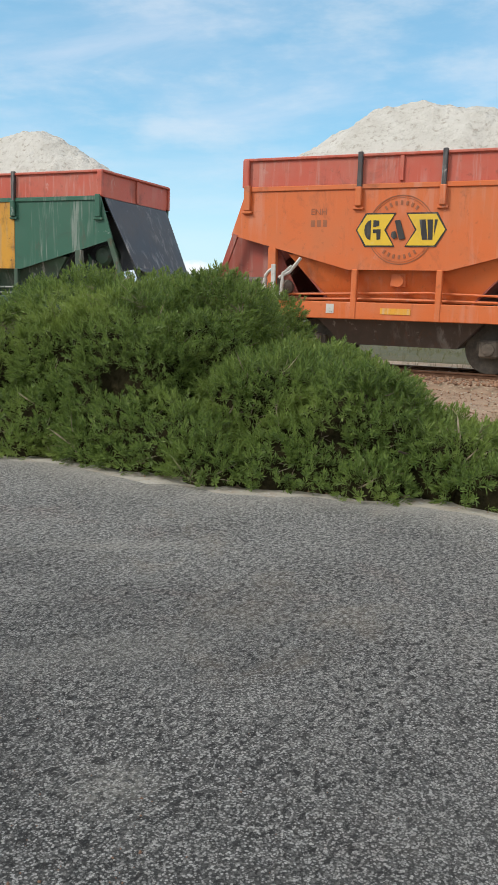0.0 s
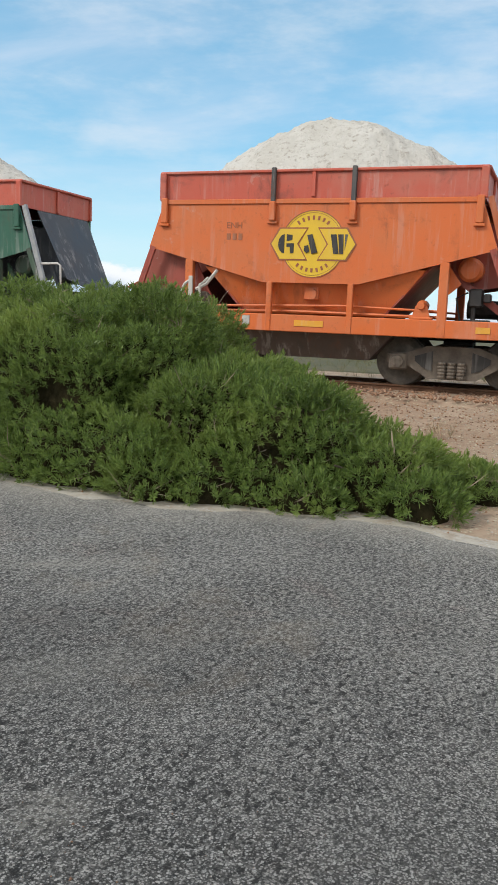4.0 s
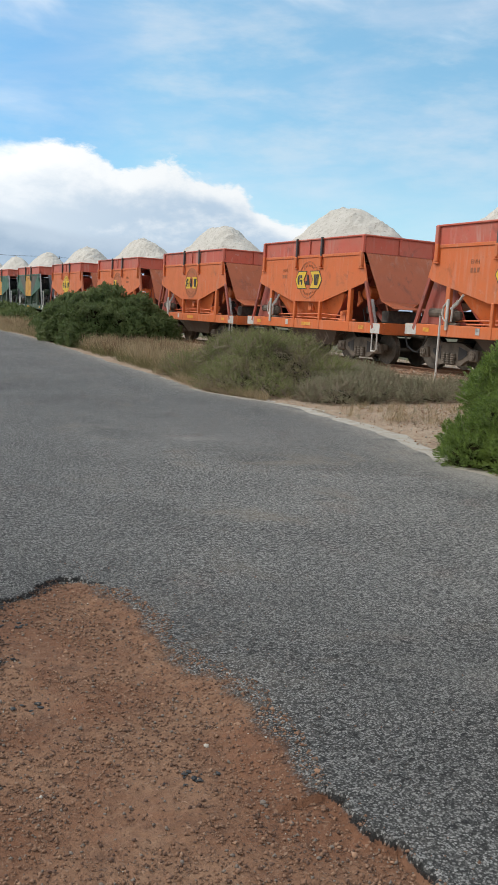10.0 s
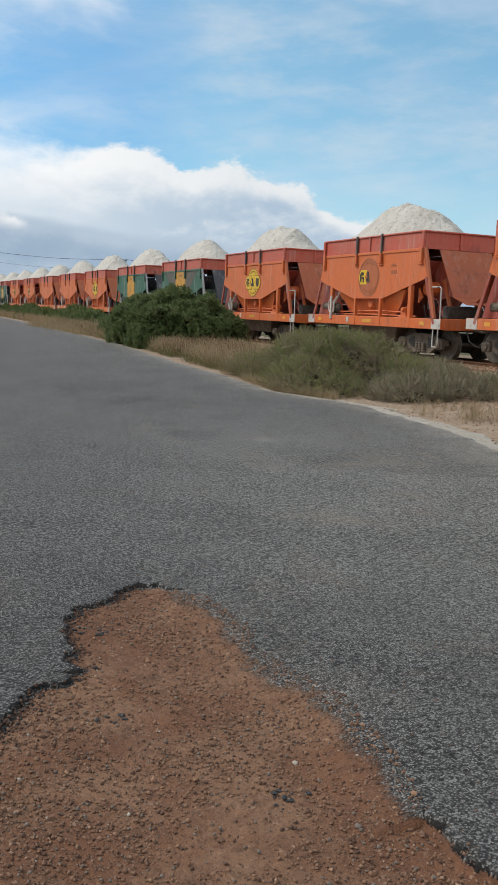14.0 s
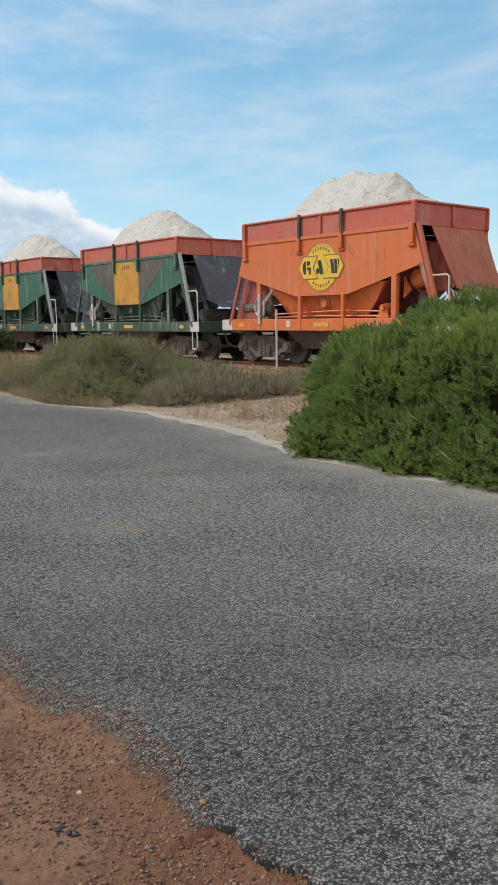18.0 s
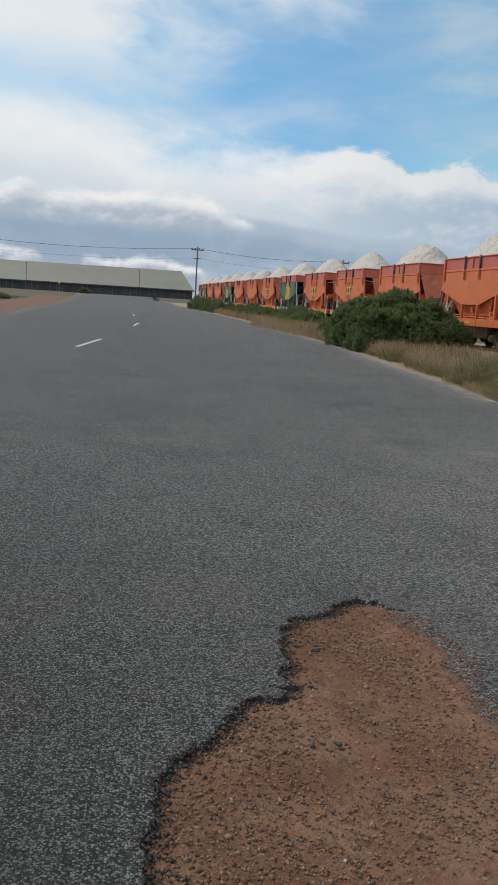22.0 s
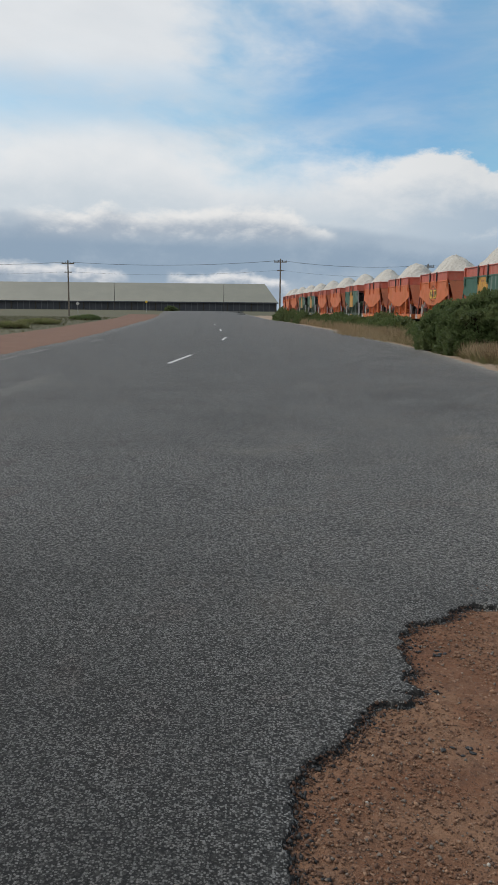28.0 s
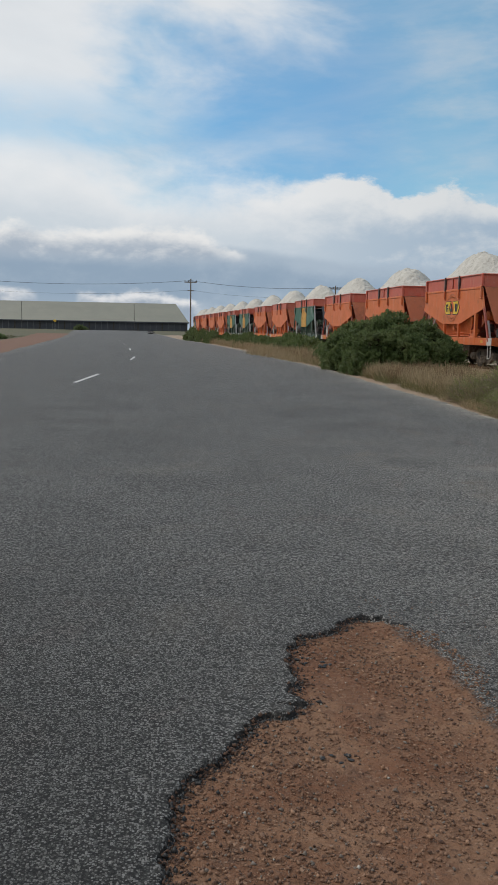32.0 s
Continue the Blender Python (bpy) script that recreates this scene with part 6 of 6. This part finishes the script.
def utility_pole(x, y, top, arm=True, thin=False):
    base = float(land_z(x, y)) - 0.2
    ob = tagged(new("utility_pole"), "tall timber power pole with a crossarm" if arm else "slender grey steel pole by the shed", "pole", "power poles" if arm else "lamp poles")
    ob.location = (x, y, base)
    r = 0.10 if thin else 0.17
    part("shaft", Shape().tube([(0, 0, 0), (0, 0, top - base)], [r, r * 0.7], 10), "timber_grey" if not thin else "steel_dark", ob)
    if arm:
        a = part("crossarm", Shape().box(-1.2, 1.2, -0.06, 0.06, top - base - 0.7, top - base - 0.5, 0.01), "timber_grey", ob)
        part("lower_arm", Shape().box(-0.7, 0.7, -0.06, 0.06, top - base - 2.3, top - base - 2.15, 0.01), "timber_grey", ob)
        for q in (-1.1, -0.4, 0.4, 1.1):
            part("insulator", Shape().lathe([(top - base - 0.5, 0.05), (top - base - 0.38, 0.08), (top - base - 0.25, 0.05)], (q, 0, 0), 8, "z"), "black_paint", a)
    return ob


POLES = [(-75.0, 170.0, 11.0), (-32.0, 165.0, 10.7), (8.7, 165.0, 11.4), (36.5, 162.0, 10.6), (80.0, 160.0, 10.8)]
for p in POLES:
    utility_pole(*p)
for az_, top in ((-15.9, 10.4), (-8.0, 10.2), (-0.73, 10.0)):
    utility_pole(math.tan(radians(az_)) * 285, 285.0, top, False, True)
for (xa, ya, za), (xb, yb, zb) in zip(POLES[:-1], POLES[1:]):
    for off, drop in ((-1.1, 0.3), (1.1, 0.3), (0.0, 2.1)):
        pts = []
        for k in range(15):
            u = k / 14
            pts.append((xa + (xb - xa) * u, ya + (yb - ya) * u + off * 0.4, za + (zb - za) * u - drop - 4 * 0.75 * u * (1 - u)))
        tagged(part("overhead_wire", Shape().tube(pts, 0.015, 4, False), "steel_dark"), "thin dark overhead wire between poles", "wire", "overhead wires")


def far_tree(x, y, h, seed):
    ob = tagged(new("tree"), "distant dark tree behind the shed", "tree")
    r = np.random.default_rng(seed)
    z = float(land_z(x, y))
    part("trunk", Shape().tube([(x, y, z), (x + 0.3, y, z + h * 0.4), (x, y, z + h * 0.75)], [0.45, 0.3, 0.12], 8), "bark", ob)
    blobs = [(x + r.normal() * h * 0.16, y + r.normal() * h * 0.12, z + h * r.uniform(0.62, 0.88), h * 0.15, h * 0.15, h * 0.11) for k in range(9)]
    for b in blobs[:5]:
        part("limb", Shape().tube([(x, y, z + h * 0.4), (b[0], b[1], b[2])], [0.16, 0.05], 6), "bark", ob)
    p, n = crown_points(blobs, 420, seed, 0.6)
    cr = new("crown", shoots_mesh("crown", "broad", p, n + r.normal(size=n.shape) * 0.5, np.full(len(p), 4.0), "leaf_dead"))
    cr.parent = ob
    tagged(cr, kind="stuff")


far_tree(-106.0, 340.0, 17.0, 5)


def road_sign(x, y, h, mat, label, wide=0.6):
    ob = tagged(new("road_sign"), label, "sign", "road signs")
    z = float(land_z(x, y))
    part("sign_post", Shape().tube([(x, y, z - 0.1), (x, y, z + h)], 0.05, 8), "galvanised", ob)
    pl = Shape()
    q = wide / 2
    pts = [(x - q, z + h - 0.1), (x, z + h - 0.1 - q), (x + q, z + h - 0.1), (x, z + h - 0.1 + q)]
    pl.poly([(a, y - 0.06, b) for a, b in pts] + [(a, y - 0.08, b) for a, b in pts], [(0, 1, 2, 3), (7, 6, 5, 4), (0, 1, 5, 4), (1, 2, 6, 5), (2, 3, 7, 6), (3, 0, 4, 7)])
    part("sign_plate", pl, mat, ob)


road_sign(math.tan(radians(-5.9)) * 240, 240, 3.0, "yellow_paint", "yellow diamond road sign on a steel post", 0.9)
road_sign(math.tan(radians(-10.4)) * 190, 190, 2.4, "white_paint", "small white sign on a steel post", 0.9)
road_sign(math.tan(radians(-17.7)) * 190, 190, 2.4, "white_paint", "small white sign on a steel post", 0.9)

# marker post by the line
mp_x, mp_y = 12.5, 15.62
mk = tagged(new("marker_post"), "weathered white timber marker post by the railway", "post")
mk.location = (mp_x, mp_y, float(land_z(mp_x, mp_y)) - 0.1)
part("shaft", Shape().box(-0.019, 0.019, -0.019, 0.019, 0.0, 1.64, 0.005), "white_paint", mk)
part("cap", Shape().box(-0.023, 0.023, -0.023, 0.023, 1.64, 1.67, 0.005), "timber_grey", mk)

# ---- loose things on the ground ----


def pebble_mesh(name, seed, mat):
    b = bmesh.new()
    bmesh.ops.create_icosphere(b, subdivisions=1, radius=1.0)
    for v in b.verts:
        v.co *= 1 + 0.35 * noise.noise(v.co * 1.3 + Vector((seed * 9.1, 0, 0)))
        v.co.z *= 0.62
    me = bpy.data.meshes.new(name)
    b.to_mesh(me)
    b.free()
    me.materials.append(MATS[mat])
    return me


mottled("stone_brown", (0.17, 0.092, 0.058), (0.26, 0.155, 0.10), 30.0, 0.9)
mottled("clod_red", (0.20, 0.105, 0.062), (0.30, 0.175, 0.112), 30.0, 0.95)
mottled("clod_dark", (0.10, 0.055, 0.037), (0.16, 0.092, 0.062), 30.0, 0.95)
mottled("clod_light", (0.27, 0.155, 0.095), (0.36, 0.225, 0.145), 30.0, 0.95)
mottled("stone_pale", (0.42, 0.37, 0.31), (0.52, 0.47, 0.40), 20.0, 0.85)
mottled("stone_grey", (0.15, 0.115, 0.09), (0.24, 0.20, 0.165), 25.0, 0.85)
mottled("stone_orange", (0.30, 0.155, 0.085), (0.40, 0.245, 0.155), 25.0, 0.9)


def patch_z(x, y):
    i = np.clip(((x - PATCH[0]) / step_).astype(int), 0, PX.shape[1] - 1)
    j = np.clip(((y - PATCH[2]) / step_).astype(int), 0, PX.shape[0] - 1)
    return PZ[j, i], DUST[j, i]


def gravel(name, label, mat, count, lo, hi, seed, zf, region):
    """Loose stones as one mesh, each a small faceted lump."""
    r = np.random.default_rng(seed)
    bv = np.array([(1, 0.1, 0.1), (-0.9, 0.2, 0), (0.1, 1, -0.1), (-0.1, -0.95, 0.1), (0.15, 0.1, 0.8), (0, 0, -0.7)])
    bf = np.array([(0, 2, 4), (2, 1, 4), (1, 3, 4), (3, 0, 4), (2, 0, 5), (1, 2, 5), (3, 1, 5), (0, 3, 5)])
    x, y = region(r, count)
    z, ok = zf(x, y)
    x, y, z = x[ok], y[ok], z[ok]
    sz = lo * (hi / lo) ** (r.random(len(x)) ** 2.4)
    a = r.uniform(0, math.tau, len(x))
    c, s_ = np.cos(a), np.sin(a)
    q = (bv[None] + r.uniform(-0.32, 0.32, (len(x), 6, 3))) * sz[:, None, None]
    P = np.stack([q[..., 0] * c[:, None] - q[..., 1] * s_[:, None] + x[:, None], q[..., 0] * s_[:, None] + q[..., 1] * c[:, None] + y[:, None], q[..., 2] + (z + 0.3 * sz)[:, None]], -1)
    F = bf[None] + (np.arange(len(x)) * len(bv))[:, None, None]
    return tagged(new(name, mesh_arrays(name, P.reshape(-1, 3), F.reshape(-1, 3), mat)), label, "gravel", kind="stuff")


def in_patch(r, n):
    return r.uniform(-0.8, 2.3, n), r.uniform(0.6, 4.8, n)


def on_patch(x, y):
    z, d = patch_z(x, y)
    clump = np.array([noise.noise(Vector((a * 1.4, b * 1.4, 4.0))) for a, b in zip(x, y)])
    return z, (d > 0.25) & (1.3 * clump + 0.45 * (x - 0.75) - 0.10 * (y - 2.4) + np.random.default_rng(1).uniform(-0.4, 0.4, len(x)) > -0.10)


for mat, n_, lo, hi, sd in (("clod_red", 70000, 0.0016, 0.010, 1), ("clod_dark", 34000, 0.0016, 0.010, 2), ("clod_light", 15000, 0.0015, 0.009, 3), ("stone_pale", 800, 0.0016, 0.008, 4), ("stone_grey", 14000, 0.0018, 0.010, 21), ("stone_orange", 2200, 0.0025, 0.015, 22)):
    gravel("gravel", "loose small stones on the red dirt patch", mat, n_, lo, hi, sd, on_patch, in_patch)


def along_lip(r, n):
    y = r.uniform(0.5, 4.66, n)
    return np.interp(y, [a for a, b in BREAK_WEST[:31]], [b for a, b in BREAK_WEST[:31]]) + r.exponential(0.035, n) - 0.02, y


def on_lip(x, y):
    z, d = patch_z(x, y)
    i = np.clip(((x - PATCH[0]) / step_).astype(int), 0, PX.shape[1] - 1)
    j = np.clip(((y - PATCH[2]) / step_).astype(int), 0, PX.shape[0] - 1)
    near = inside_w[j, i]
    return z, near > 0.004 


# loose crumbs, dark enough to add to the shadow band inside the rim
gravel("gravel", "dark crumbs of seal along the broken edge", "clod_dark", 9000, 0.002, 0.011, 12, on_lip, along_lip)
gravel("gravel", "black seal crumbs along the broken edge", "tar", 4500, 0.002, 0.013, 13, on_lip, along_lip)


def on_road(x, y):
    z, d = patch_z(x, y)
    return z, (d < 0.4) & (np.random.default_rng(2).random(len(x)) < np.exp(-np.maximum(x - 1.5, 0) / 0.4))


gravel("gravel", "loose stones thrown onto the seal", "stone_brown", 2600, 0.0018, 0.007, 6, on_road, lambda r, n: (r.uniform(1.2, 3.0, n), r.uniform(0.8, 5.0, n)))


def on_verge(x, y):
    return land_z(x, y) + 0.0, np.random.default_rng(5).random(len(x)) < 1.0


gravel("gravel", "stones strewn on the sandy verge", "stone_pale", 2600, 0.004, 0.020, 7, on_verge, lambda r, n: ((lambda y: (curve_at(ROAD_EAST, y) + 0.15 + 3.0 * r.random(n), y))(r.uniform(-4, 15, n))))
gravel("gravel", "brown stones strewn on the verge", "stone_orange", 2600, 0.004, 0.022, 8, on_verge, lambda r, n: ((lambda y: (curve_at(ROAD_EAST, y) + 0.1 + 3.5 * r.random(n), y))(r.uniform(-4, 15, n))))


def on_bank(x, y):
    return land_z(x, y) - 0.012, x < track_x(y) - 1.9


for mat, n_, sd in (("stone_orange", 11000, 14), ("stone_brown", 5000, 15), ("stone_pale", 5000, 16)):
    gravel("gravel", "coarse stones strewn over the railway bank", mat, n_, 0.005, 0.024, sd, on_bank, lambda r, n: ((lambda y: (curve_at(ROAD_EAST, y) + 0.9 + (track_x(y) - 2.8 - curve_at(ROAD_EAST, y)) * r.random(n), y))(np.where(r.random(n) < 0.5, r.uniform(-7, 4, n), r.uniform(8, 18, n)))))


def on_ballast(x, y):
    return land_z(x, y) + 0.09, np.abs(x - track_x(y)) > 0.0


gravel("ballast_stones", "loose reddish ballast stones along the rails", "stone_orange", 9000, 0.02, 0.05, 9, on_ballast, lambda r, n: ((lambda y: (track_x(y) + r.uniform(-1.9, 1.4, n), y))(r.uniform(-10, 26, n))))
gravel("ballast_stones", "loose brown ballast stones along the rails", "stone_brown", 7000, 0.02, 0.05, 10, on_ballast, lambda r, n: ((lambda y: (track_x(y) + r.uniform(-1.9, 1.4, n), y))(r.uniform(-10, 26, n))))

for x, y, sz, mat, label in ((1.29, 2.63, 0.011, "stone_pale", "pale pebble lying on red dirt"), (0.36, 2.69, 0.010, "stone_brown", "brown pebble lying on red dirt"), (1.56, 2.25, 0.013, "stone_orange", "orange stone lying on red dirt"),
                            (1.32, 2.2, 0.012, "stone_grey", "grey stone lying on red dirt"), (1.50, 2.10, 0.011, "stone_brown", "brown stone at the edge of the seal")):
    ob = new("pebble", pebble_mesh("pebble", x, mat))
    ob.location, ob.scale = (x, y, float(patch_z(np.array([x]), np.array([y]))[0][0]) + 0.4 * sz), (sz, sz * 1.2, sz)
    tagged(ob, label, "pebble", "single pebbles")


def debris(x, y, spread_, n, seed, label):
    """A little heap of dark seal fragments."""
    r = np.random.default_rng(seed)
    ob = tagged(new("debris"), label, "debris")
    z = float(patch_z(np.array([x]), np.array([y]))[0][0])
    ob.location = (x, y, z)
    for k in range(n):
        f = new("fragment", pebble_mesh("fragment", seed + k, "tar"))
        f.parent = ob
        sz = r.uniform(0.004, 0.012) * (1.7 if n > 20 else 1.0)
        ox, oy = r.normal() * spread_, r.normal() * spread_ * 0.7
        oz = float(patch_z(np.array([x + ox]), np.array([y + oy]))[0][0]) - z
        f.location, f.scale, f.rotation_euler = (ox, oy, oz + sz * 0.4), (sz * 1.4, sz, sz * 0.7), (0, 0, r.uniform(0, 3))


debris(1.14, 2.43, 0.035, 14, 3, "dark seal fragments on red dirt")
debris(0.75, 3.14, 0.03, 9, 13, "dark seal fragments heaped on dirt")
debris(0.85, 4.04, 0.04, 10, 23, "dark seal crumbs near the patch tip")
debris(0.76, 1.43, 0.05, 26, 33, "black lump of broken tar on dirt")
for pts, label in (([(0.9, 1.45, 0.0), (0.97, 1.41, 0.01), (1.05, 1.38, 0.012), (1.11, 1.33, 0.008), (1.15, 1.27, 0.0)], "dark bare stick lying on red dirt"), ([(0.91, 1.33, 0.0), (0.99, 1.29, 0.01), (1.07, 1.23, 0.012), (1.13, 1.18, 0.0)], "thin grey-brown stick lying on red dirt")):
    z = max(float(patch_z(np.array([a]), np.array([b]))[0][0]) - c for a, b, c in pts) + 0.006
    st = Shape().tube([(a, b, c + z) for a, b, c in pts], [0.006, 0.009, 0.010, 0.007, 0.003][: len(pts)], 7)
    tagged(part("stick", st, "bark"), label, "stick", "dry sticks")

motions()
